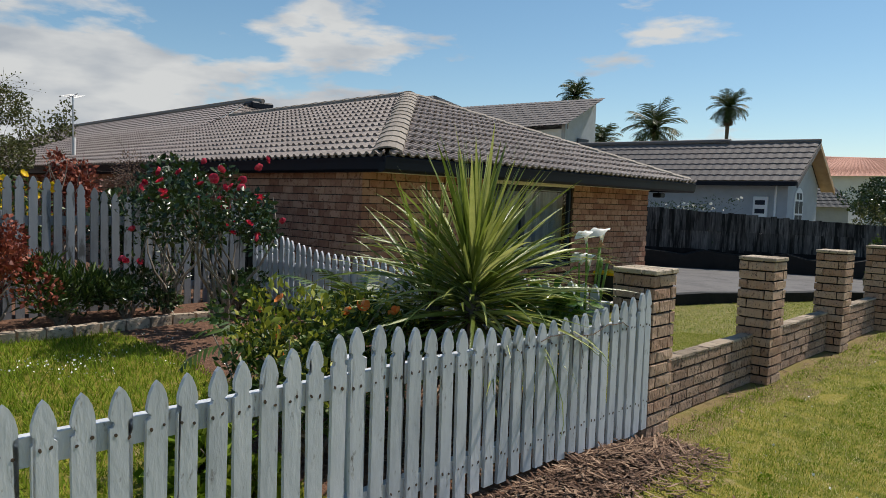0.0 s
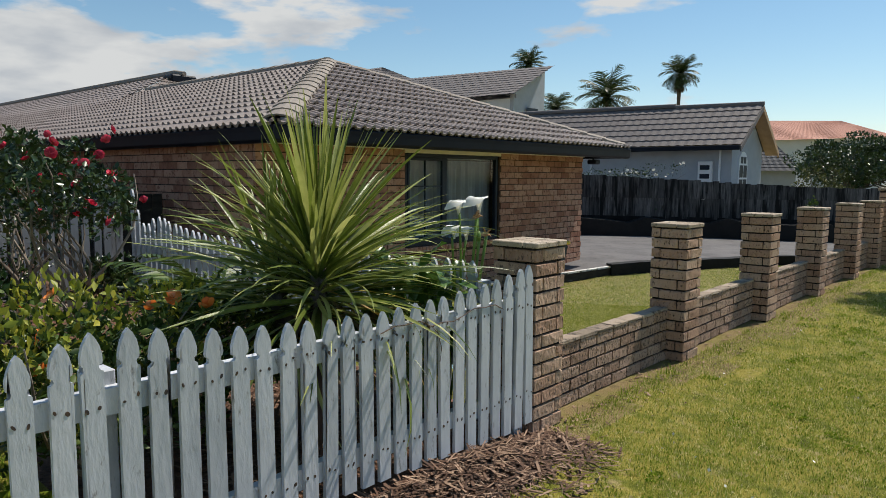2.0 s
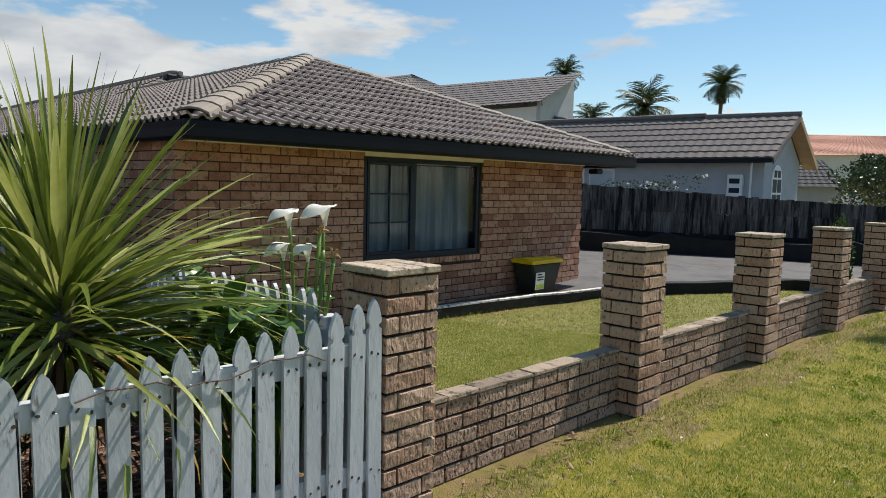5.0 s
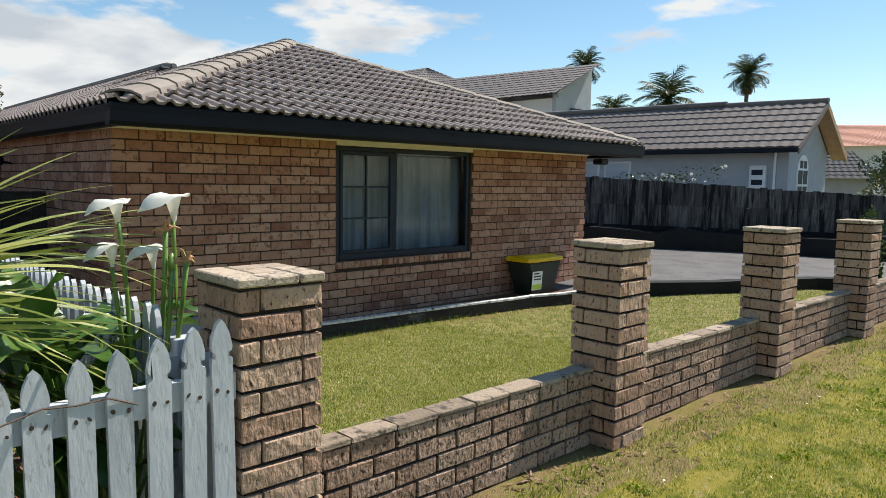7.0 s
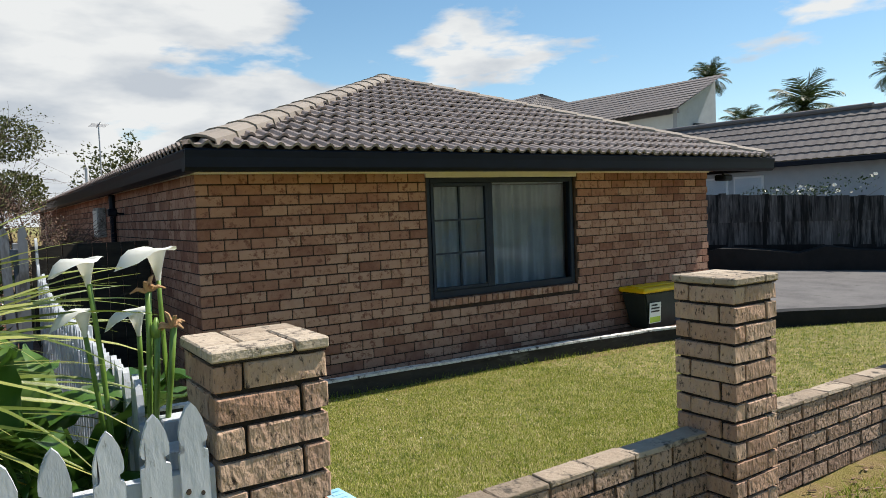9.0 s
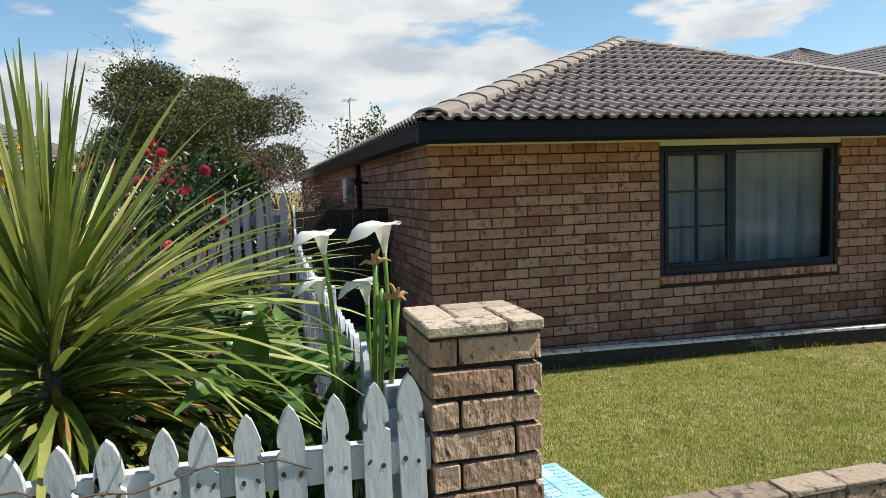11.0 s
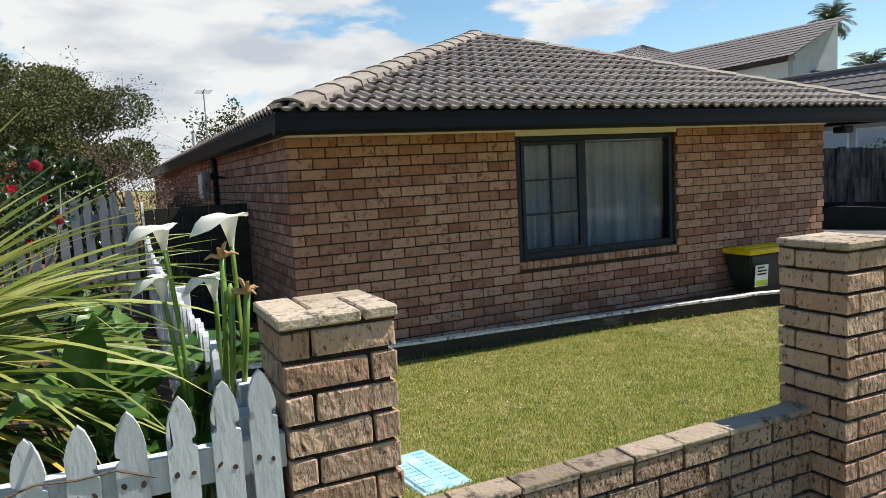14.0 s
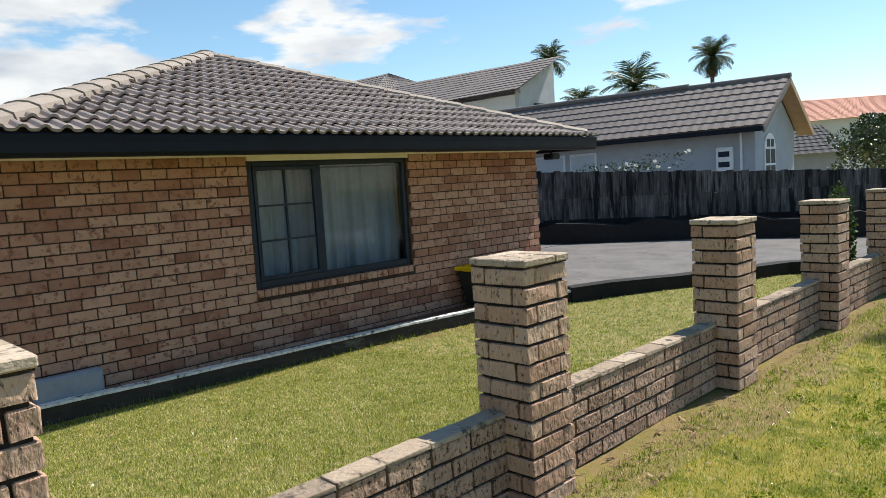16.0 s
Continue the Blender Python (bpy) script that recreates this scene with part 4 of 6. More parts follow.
# ---- plants ----
def leaf_cloud(centres, n, size, aspect, seed, up=0.3, mats=1):
    """Loose leaves: n folded pairs of triangles strewn over the given ellipsoids (centre, radii, weight). Returns arrays."""
    g = np.random.default_rng(seed)
    w = np.array([c[2] for c in centres], float); w /= w.sum()
    which = g.choice(len(centres), n, p=w)
    c = np.array([c[0] for c in centres])[which]
    rad = np.array([c_[1] for c_ in centres])[which]
    d = g.normal(size=(n, 3)); d /= np.linalg.norm(d, axis=1)[:, None]
    rr = g.uniform(0.35, 1.0, n) ** 0.5
    p = c + d * rad * rr[:, None]
    a = g.normal(size=(n, 3)) + d * 0.9 + np.array([0, 0, up]); a /= np.linalg.norm(a, axis=1)[:, None]
    b = np.cross(a, g.normal(size=(n, 3))); b /= np.linalg.norm(b, axis=1)[:, None]
    nn = np.cross(a, b)
    s = size * g.uniform(0.6, 1.25, n)[:, None]
    tip, mid = p + a * s, p + a * s * 0.5
    l, r_ = mid + b * s * aspect + nn * s * 0.12, mid - b * s * aspect + nn * s * 0.12
    v = np.stack([p, l, tip, r_], 1).reshape(-1, 3)
    base = np.arange(n)[:, None] * 4
    t = np.concatenate([base + np.array([[0, 1, 2]]), base + np.array([[0, 2, 3]])], 1).reshape(-1, 3)
    return v, t


def leaves(name, centres, n, size, aspect, mat, parent, seed, label="", up=0.3):
    v, t = leaf_cloud(centres, n, size, aspect, seed, up)
    base = np.array(parent.location)
    ob = link(name, mesh_arrays(name, v - base, t, [mat]), parent, label)
    return ob


def twigs_bm(root, tips, seed, r0=0.02, r1=0.004, bend=0.15, sides=5):
    r = random.Random(seed)
    bm = bmesh.new()
    for tip in tips:
        a, b = Vector(root), Vector(tip)
        k = 6
        w1, w2 = r.uniform(0, 6), r.uniform(0, 6)
        pts = []
        for i in range(k + 1):
            t = i / k
            p = a.lerp(b, t)
            p += Vector((math.sin(t * 4 + w1) * bend * t * (1 - t) * 2, math.cos(t * 4 + w2) * bend * t * (1 - t) * 2, 0.12 * bend * math.sin(t * 9)))
            pts.append(p)
        tube_bm(pts, [r0 + (r1 - r0) * i / k for i in range(k + 1)], sides, bm)
    return bm


def flower_mesh(name, mat, size, petals, seed, cup=0.5, rows=2):
    """A loose open bloom of curved petals."""
    r = random.Random(seed)
    bm = bmesh.new()
    for row in range(rows):
        s = size * (1 - 0.28 * row)
        for k in range(petals):
            a = math.tau * (k + 0.5 * row) / petals + r.uniform(-.15, .15)
            d, q = Vector((math.cos(a), math.sin(a), 0)), Vector((-math.sin(a), math.cos(a), 0))
            lift = cup + 0.5 * row + r.uniform(-.15, .15)
            pr = []
            for t, w in ((0.05, 0.12), (0.45, 0.42), (0.8, 0.46), (1.0, 0.16)):
                c = d * s * t * math.cos(lift * t) + Vector((0, 0, s * t * math.sin(lift * t * 1.2)))
                pr.append([bm.verts.new(c - q * s * w), bm.verts.new(c - Vector((0, 0, s * 0.08))), bm.verts.new(c + q * s * w)])
            for u, v in zip(pr, pr[1:]):
                for j in range(2):
                    bm.faces.new((u[j], u[j + 1], v[j + 1], v[j]))
    return to_mesh(bm, name, mat, smooth=True)


def put_flowers(mesh, spots, parent, seed, name="flower"):
    r = random.Random(seed)
    for p in spots:
        link(name, mesh, parent, m=pose(p[0] - parent.location.x, p[1] - parent.location.y, p[2] - parent.location.z, r.uniform(-50, 50), r.uniform(20, 75), r.uniform(0, 360)) @ Matrix.Scale(r.uniform(.75, 1.2), 4))


def blade_leaf(length, width, droop, lift, mat, name="leaf", fold=0.25, seg=9):
    """A sword-shaped leaf from the origin along +x, rising at lift degrees and arching over by droop degrees."""
    bm = bmesh.new()
    p, a = Vector((0, 0, 0)), radians(lift)
    rows = []
    for i in range(seg + 1):
        t = i / seg
        w = width * (0.55 + 0.45 * min(1, t * 5)) * (1 - max(0.0, (t - 0.3) / 0.7) ** 1.7) * 0.5 + 0.0012
        up = Vector((-math.sin(a), 0, math.cos(a)))
        rows.append([bm.verts.new(p + Vector((0, -w, 0)) + up * w * fold), bm.verts.new(p), bm.verts.new(p + Vector((0, w, 0)) + up * w * fold)])
        step = length / seg
        p = p + Vector((math.cos(a), 0, math.sin(a))) * step
        a -= radians(droop) / seg * (0.4 + 1.2 * t)
    for u, v in zip(rows, rows[1:]):
        for j in range(2):
            bm.faces.new((u[j], u[j + 1], v[j + 1], v[j]))
    return to_mesh(bm, name, mat, smooth=True)


def build_cordyline():
    cx, cy = -2.26, 3.79
    plant = empty("cabbage_tree", "bushy green cordyline with long arching sword leaves behind the picket fence", "shrub", loc=(cx, cy, ground_z(cx, cy)))
    gz = plant.location.z
    r = random.Random(21)
    kinds = {}
    lengths = (.72, .72, .74, .78, .84, .9, .95, .92)
    droops = (6, 10, 16, 24, 34, 45, 55, 64)
    # crown place, number of leaves, size
    for hx, hy, hz, n, size in ((0, 0, 1.17, 310, 1.0), (-0.3, -0.06, 1.04, 90, 0.88)):
        z0 = hz - gz
        part("trunk", tube_bm([(hx * .1, hy * .1, -0.05), (hx * .4 + .02, hy * .4, 0.3), (hx, hy, z0 - 0.12), (hx, hy, z0 + 0.1)], [0.08, 0.06, 0.05, 0.03], 10), M["bark"], plant, "rough dark trunk")
        for i in range(n):
            t = i / n
            lift = 88 - 92 * t ** 0.74 + r.uniform(-11, 11)
            b = min(7, int(t * 8))
            key = (b, r.randrange(4))
            if key not in kinds:
                kinds[key] = blade_leaf(lengths[b] + 0.04 * key[1], 0.022 + 0.004 * key[1], droops[b] * (0.5, 0.8, 1.1, 1.6)[key[1]], 0, M["cordyline"])
            az = i * 137.5 + r.uniform(-16, 16)
            if 25 < lift < 68 and 35 < az % 360 < 150 and r.random() < .3:
                continue                            # thinner towards the pillar
            link("leaf", kinds[key], plant, m=pose(hx + 0.03 * math.cos(radians(az)), hy + 0.03 * math.sin(radians(az)), z0 + 0.06 - 0.4 * t, 0, -lift, az) @ Matrix.Scale(size * r.uniform(.74, 1.06), 4) @ pose(0, 0, 0, r.uniform(-40, 40)))
    # long low leaves that sweep towards the pillar
    sweep = [blade_leaf(1.16, 0.021 + .003 * k, 34 + 16 * k, 0, M["cordyline"], seg=11) for k in range(3)]
    for i in range(36):
        az = 82 + r.uniform(-34, 26)
        link("leaf", sweep[i % 3], plant, m=pose(0.02, 0.05, r.uniform(.92, 1.14) - gz, 0, -r.uniform(2, 36), az) @ Matrix.Scale(r.uniform(.72, 1.0), 4) @ pose(0, 0, 0, r.uniform(-40, 40)))
    dry = [blade_leaf(0.85, 0.026, 60 + 30 * k, 0, M["cordyline_dry"]) for k in range(2)]
    for i in range(18):
        az = 20 + i * 9 + r.uniform(-8, 8)
        link("leaf", dry[i % 2], plant, "withered yellow leaf", m=pose(0, 0, r.uniform(.8, .98) - gz, 0, r.uniform(-14, 18), az))
    dead = [blade_leaf(0.6, 0.024, 30 + 30 * k, 0, M["leaf_brown"]) for k in range(2)]
    for i in range(44):
        link("leaf", dead[i % 2], plant, "dead brown leaf hanging at the trunk", m=pose(0, 0, r.uniform(.6, .95) - gz, 0, r.uniform(20, 70), i * 137.5))
    return plant


cord = build_cordyline()


def calla_flower(seed, turn=0.0):
    """One calla spathe: a flared funnel with a curled lip and a drawn-out tip, opening along +z."""
    bm = bmesh.new()
    rows = []
    n, k = 22, 10
    for j in range(k + 1):
        t = j / k
        row = []
        for i in range(n + 1):
            a = -math.pi * 1.04 + 2.08 * math.pi * i / n          # overlap at the back seam
            front = 0.5 + 0.5 * math.cos(a)
            u, q = min(1.0, t / 0.6), max(0.0, t - 0.6) / 0.4
            rad = 0.008 + 0.026 * u ** 1.25 + q * (0.03 + 0.066 * front ** 5) + 0.005 * q * math.sin(2 * a + turn)
            h = 0.1 * u + 0.022 * q - (q * q * 0.02 + q ** 3 * 0.062 * front ** 5) + 0.05 * q * (1 - q) * front + 0.008 * q * math.sin(2 * a + 1 + turn) + 0.004 * q * math.sin(5 * a)
            row.append(bm.verts.new((rad * math.cos(a), rad * math.sin(a), h)))
        rows.append(row)
    for a, b in zip(rows, rows[1:]):
        for i in range(n):
            bm.faces.new((a[i], a[i + 1], b[i + 1], b[i]))
    return to_mesh(bm, "spathe", M["calla_white"], smooth=True)


def calla_leaf_mesh(l, w, seed):
    """An arrow-shaped wavy leaf along +x."""
    bm = bmesh.new()
    r = random.Random(seed)
    ph = r.uniform(0, 6)
    rows = []
    for i in range(11):
        t = i / 10
        half = w * (0.62 + 0.5 * t if t < 0.25 else 0.745 * (1 - ((t - 0.25) / 0.75) ** 1.5)) if i < 10 else 0.003
        back = -0.22 * l * (1 - t) ** 3
        x = l * t
        z = 0.2 * l * math.sin(t * 2.2) - 0.28 * l * t * t
        rows.append([bm.verts.new((x + (back if abs(s) == 1 else 0), s * half, z + 0.22 * half * abs(s) + 0.018 * math.sin(t * 15 + ph + 2 * s) * abs(s))) for s in (-1, -.5, 0, .5, 1)])
    for a, b in zip(rows, rows[1:]):
        for j in range(4):
            bm.faces.new((a[j], a[j + 1], b[j + 1], b[j]))
    return to_mesh(bm, "leaf", M["calla_leaf"], smooth=True)


def build_callas():
    gz = 0.12
    cl = empty("calla_lily", "white calla lilies with broad green leaves beside the pillar", "flowers", loc=(-2.1, 4.62, gz))
    base = Vector((-2.1, 4.62, gz))
    sp = [calla_flower(1, 1.7 * k) for k in range(4)]
    r = random.Random(5)
    # head position, heading of the lip, tilt
    heads = [((-2.0, 4.645, 1.335), 262, 24, .92), ((-1.995, 4.835, 1.34), 258, 18, 1.05), ((-2.02, 4.63, 1.19), 260, 20, .84), ((-2.05, 4.78, 1.17), 262, 28, .88)]
    for k, (h, az, tilt, s) in enumerate(heads):
        tip = Vector(h) - base
        foot = Vector((r.uniform(-.08, .08), tip.y * 0.5 + r.uniform(-.05, .05), 0))
        pts = [foot.lerp(tip, t) + Vector((0.02 * math.sin(t * 3 + k), 0.035 * math.sin(t * 3.1), 0)) for t in (0, .2, .4, .6, .8, .93, 1)]
        st = part("stem", tube_bm(pts, [0.009, 0.0085, 0.008, 0.0078, 0.0075, 0.0075, 0.0075], 8), M["calla_stem"], cl, "thick green stalk", smooth=True)
        fl = link("flower", sp[k], cl, "white funnel-shaped calla bloom", m=pose(tip.x, tip.y, tip.z - 0.01, 0, tilt * 0.15, az) @ Matrix.Scale(s * .84, 4))
        link("spadix", to_mesh(tube_bm([(0.002, 0, 0.02), (0.004, 0, 0.045), (0.006, 0, 0.07)], [0.006, 0.006, 0.003], 8), "spadix", M["spadix"], True), fl, "yellow spadix")
    # withered heads and a bud
    for h, kind in (((-1.99, 4.80, 1.3), "old"), ((-1.96, 4.86, 1.19), "old"), ((-1.98, 4.815, 1.16), "bud")):
        tip = Vector(h) - base
        pts = [Vector((0.02, 0.1, 0)).lerp(tip, t) + Vector((0, 0.02 * math.sin(t * 3), 0)) for t in (0, .3, .6, .85, 1)]
        part("stem", tube_bm(pts, [0.009, 0.0085, 0.008, 0.009, 0.01], 8), M["calla_stem"], cl, smooth=True)
        if kind == "old":
            for i in range(9):
                bm = bmesh.new()
                a, e = r.uniform(0, 6.28), r.uniform(-.3, 1.2)
                d = Vector((math.cos(a) * math.cos(e), math.sin(a) * math.cos(e), math.sin(e))) * r.uniform(.025, .055)
                tube_bm([tip, tip + d * .6 + Vector((0, 0, .01)), tip + d], [.009, .006, .002], 5, bm)
                part("withered_petal", bm, M["calla_old"], cl, "shrivelled brown petal")
        else:
            part("bud", tube_bm([tip, tip + Vector((0, 0, .03)), tip + Vector((0, .004, .06))], [.012, .014, .004], 8), M["calla_stem"], cl, smooth=True)
    lm = [calla_leaf_mesh(.27 + .04 * k, .085 + .015 * k, k) for k in range(3)]
    for i in range(54):
        a = r.uniform(0, 360)
        ln = r.uniform(.3, .8)
        out = r.uniform(.03, .34)
        p = Vector((math.cos(radians(a)) * out * .8 - .12, math.sin(radians(a)) * out * 1.15 - .18, ln))
        part("stem", tube_bm([Vector((p.x * .3, p.y * .3, 0)), Vector((p.x * .6, p.y * .6, ln * .55)), p], [.011, .009, .006], 6), M["calla_stem"], cl)
        link("leaf", lm[i % 3], cl, m=pose(p.x, p.y, p.z, r.uniform(-25, 25), r.uniform(-85, 0) if i % 2 else r.uniform(-40, 18), a + r.uniform(-40, 40)))


build_callas()


def build_camellia():
    x, y = -5.25, 3.75
    gz = ground_z(x, y)
    s = empty("camellia_bush", "leggy rose bush with glossy dark leaves and red-pink blooms", "bush", loc=(x, y, gz))
    r = random.Random(9)
    tips = [(r.uniform(-.55, .55), r.uniform(-.6, .55), r.uniform(.95, 1.45)) for _ in range(13)]
    part("stem", twigs_bm((0, 0, -.03), tips[:7], 3, .02, .006, .25), M["stem_grey"], s, "several thin grey stems")
    part("branch", twigs_bm((0.02, .05, .35), tips[7:], 4, .013, .004, .2), M["stem_grey"], s)
    cs = [((x + r.uniform(-.5, .5), y + r.uniform(-.6, .5), gz + r.uniform(.95, 1.42)), (r.uniform(.13, .22),) * 3, 1) for _ in range(19)]
    leaves("foliage", cs, 2600, .062, .3, M["leaf_dark"], s, 2)
    fm = flower_mesh("flower", M["petal_pink"], .042, 7, 1, .45, 2)
    spots = [(c[0][0] + r.uniform(-.2, .22), c[0][1] + r.uniform(-.25, .25), c[0][2] + r.uniform(-.1, .2)) for c in cs] + [(x + r.uniform(-.2, .6), y + r.uniform(-.6, .5), gz + r.uniform(.9, 1.6)) for _ in range(14)]
    put_flowers(fm, spots, s, 3)


build_camellia()


def shrub(name, label, x, y, radii, h, mat, n, size, seed, aspect=.3, flowers=None, stems=M["stem_grey"], blobs=14, gz=None, cat="shrub", up=.3):
    gz = ground_z(x, y) if gz is None else gz
    s = empty(name, label, cat, loc=(x, y, gz))
    r = random.Random(seed)
    tips = [(r.uniform(-.8, .8) * radii[0], r.uniform(-.8, .8) * radii[1], h * r.uniform(.55, .92)) for _ in range(12)]
    for k, tip in enumerate(tips):
        part("stem", twigs_bm((0, 0, -.03), [tip], seed + k, .012 + h * .006, .003, .2 * h), stems, s)
    cs = []
    for _ in range(blobs):
        k = r.uniform(.2, 1)
        a = r.uniform(0, 6.28)
        q = math.sqrt(r.uniform(0, 1)) * (1 - .35 * k)
        cs.append(((x + math.cos(a) * q * radii[0], y + math.sin(a) * q * radii[1], gz + h * (.16 + .74 * k)), (radii[0] * r.uniform(.22, .42), radii[1] * r.uniform(.22, .42), h * r.uniform(.1, .19)), 1))
    leaves("foliage", cs, n, size, aspect, mat, s, seed, up=up)
    if flowers:
        mesh, count = flowers
        spots = []
        for _ in range(count):
            c = r.choice(cs)
            spots.append((c[0][0] + r.uniform(-.5, 1.1) * c[1][0], c[0][1] + r.uniform(-1, .7) * c[1][1], c[0][2] + r.uniform(.3, 1) * c[1][2]))
        put_flowers(mesh, spots, s, seed)
    return s, cs


orange = flower_mesh("flower", M["petal_orange"], .036, 6, 4, .5, 1)
azalea, acs = shrub("azalea_bush", "low azalea with yellow-green tips and orange flowers behind the fence", -2.45, 2.75, (.55, .6), .95, M["leaf_mid"], 3200, .05, 31, .28, (orange, 16), blobs=22)
leaves("young_foliage", [((c[0][0], c[0][1], c[0][2] + c[1][2] * .8), c[1], 1) for c in acs[::2]], 900, .05, .26, M["leaf_yellow"], azalea, 33, "yellow-green new shoots", up=1.0)
a2, ac2 = shrub("azalea_bush", "dark green azalea with a few yellow shoots beside the cordyline", -2.75, 3.45, (.5, .5), .88, M["leaf_mid"], 2600, .05, 37, .28, (orange, 4), blobs=18)
leaves("young_foliage", [(c[0], c[1], 1) for c in ac2[::3]], 350, .05, .26, M["leaf_yellow"], a2, 38, "yellow-green new shoots", up=1.0)
shrub("ground_cover", "low bright green leafy plant at the fence foot", -2.3, 2.1, (.3, .35), .42, M["clover"], 900, .07, 41, .5, None, blobs=10)
shrub("red_leaf_shrub", "small shrub with bronze-red foliage in the back border", -5.9, 2.0, (.42, .45), .95, M["leaf_red"], 1700, .05, 43, .34, None)
shrub("border_shrub", "dark leafy shrub in the shaded back border", -6.15, 3.2, (.25, .55), .5, M["leaf_dark"], 1500, .07, 47, .22, None, up=.8)
shrub("border_shrub", "dark leafy shrub against the side fence", -5.9, 4.25, (.35, .28), .5, M["leaf_dark"], 1100, .06, 48, .3, None)
shrub("border_shrub", "strappy green plants in the back border", -6.1, 2.6, (.3, .5), .6, M["leaf_mid"], 1000, .12, 49, .08, None, up=1.4)
shrub("climbing_rose", "thin climbing rose with dark leaves against the tall fence", -6.2, 3.6, (.25, .5), 1.35, M["leaf_dark"], 900, .05, 51, .3, (flower_mesh("flower", M["petal_pink"], .045, 6, 2, .7, 2), 6), blobs=12)
yellow = flower_mesh("flower", M["petal_yellow"], .045, 6, 6, .4, 1)
shrub("yellow_daisy_bush", "bush of yellow and red flowers behind the tall fence", -7.6, 2.45, (.45, .6), 1.72, M["leaf_mid"], 1600, .06, 53, .3, (yellow, 90))
shrub("maple", "red-leaved maple behind the tall picket fence", -8.4, 3.3, (.45, .4), 1.8, M["leaf_red"], 1500, .07, 55, .3, None, cat="tree")
# added shrub, only there so the gaps of the tall fence read as shaded
shrub("garden_shrub", "dark shrub added behind the tall picket fence to darken its gaps", -7.35, 4.0, (.4, .8), 1.5, M["leaf_dark"], 3200, .075, 58, .34, None, blobs=22)
shrub("fence_creeper", "small green creeper on top of the side fence", -6.3, 4.9, (.25, .2), 1.2, M["leaf_mid"], 700, .05, 56, .4, None, blobs=8)


def small_palm(x, y, h, n, length, seed, name="cycad", label="small cycad with pale feathery fronds among the azaleas"):
    gz = ground_z(x, y)
    s = empty(name, label, "palm", loc=(x, y, gz))
    part("stem", tube_bm([(0, 0, -.05), (0, 0, h)], [.06, .05], 8), M["bark"], s)
    r = random.Random(seed)
    for i in range(n):
        link("frond", frond_mesh(length, r.randrange(3), 22, .16), s, m=pose(0, 0, h, 0, -r.uniform(20, 70), i * 360 / n + r.uniform(-15, 15)))


FR = {}


def frond_mesh(length, k, pairs, leaflet, mat=None, droop=70):
    mat = mat or M["leaf_mid"]
    key = (length, k, mat.name)
    if key in FR:
        return FR[key]
    r = random.Random(k)
    vs, fs = [], []
    p, a = Vector((0, 0, 0)), 0.0
    side = Vector((0, 1, 0))
    for i in range(pairs + 1):
        t = i / pairs
        d = Vector((math.cos(a), 0, math.sin(a)))
        up = Vector((-math.sin(a), 0, math.cos(a)))
        ll = leaflet * math.sin(math.pi * (0.12 + 0.84 * t)) ** .6 * length / 1.0
        for sg in (-1, 1):
            tip = p + d * ll * .7 + side * sg * ll * r.uniform(.8, 1.0) - up * ll * r.uniform(.1, .5)
            w = length / pairs * .85
            b = len(vs)
            vs += [p - d * w * .5, p + d * w * .5, (p + tip) / 2 + d * w * .5, tip]
            fs += [(b, b + 1, b + 2), (b, b + 2, b + 3)]
        b = len(vs)
        q = p + d * length / pairs
        w = .012 * length * (1 - .7 * t)
        vs += [p - side * w, p + side * w, q + side * w, q - side * w]
        fs += [(b, b + 1, b + 2), (b, b + 2, b + 3)]
        p = q
        a -= radians(droop + 12 * k) / pairs * (.3 + 1.4 * t)
    FR[key] = mesh_arrays("frond", [tuple(v) for v in vs], fs, [mat])
    return FR[key]


small_palm(-3.1, 3.0, .32, 9, .75, 3)
small_palm(-3.5, 3.9, .38, 9, .8, 5)


def tall_palm(x, y, h, crown, seed, label, n=24, skirt=True):
    s = empty("palm_tree", label, "palm", "palm trees", loc=(x, y, -.1))
    lean = .02 * h
    part("trunk", tube_bm([(0, 0, 0), (.2 * lean, 0, h * .3), (.6 * lean, 0, h * .7), (lean, 0, h)], [.22, .16, .14, .18], 12), M["bark"], s, "slim ringed trunk")
    r = random.Random(seed)
    for i in range(n):
        t = i / n
        lift = 80 - 120 * t + r.uniform(-8, 8)
        link("frond", frond_mesh(round(crown, 2), r.randrange(3), 26, .42, M["palm_leaf"], 55), s, m=pose(lean, 0, h + .1, 0, -lift, i * 137.5))
    if skirt:
        for i in range(16):
            link("frond", frond_mesh(round(crown * .75, 2), r.randrange(2), 20, .3, M["palm_dead"], 25), s, "dead hanging frond", m=pose(lean, 0, h - .1, 0, r.uniform(50, 80), i * 137.5))


tall_palm(-24.8, 61.0, 10.4, 1.9, 1, "distant tall palm with a dark trunk and dense crown")
tall_palm(-29.5, 57.0, 8.4, 2.9, 2, "distant feathery palm above the neighbour's roof", 22, False)
tall_palm(-34.2, 56.2, 7.6, 2.0, 3, "distant palm top beside the neighbour's roof", 24, False)
tall_palm(-37.5, 56.5, 11.8, 1.9, 6, "distant palm crown behind the neighbour's ridge", 26, False)
tall_palm(-2.75, 29.3, 8.1, 1.35, 4, "tall street palm on the verge with a shaggy crown")
tall_palm(0.75, 17.0, 8.2, 1.25, 5, "tall street palm on the verge casting frond shadows")


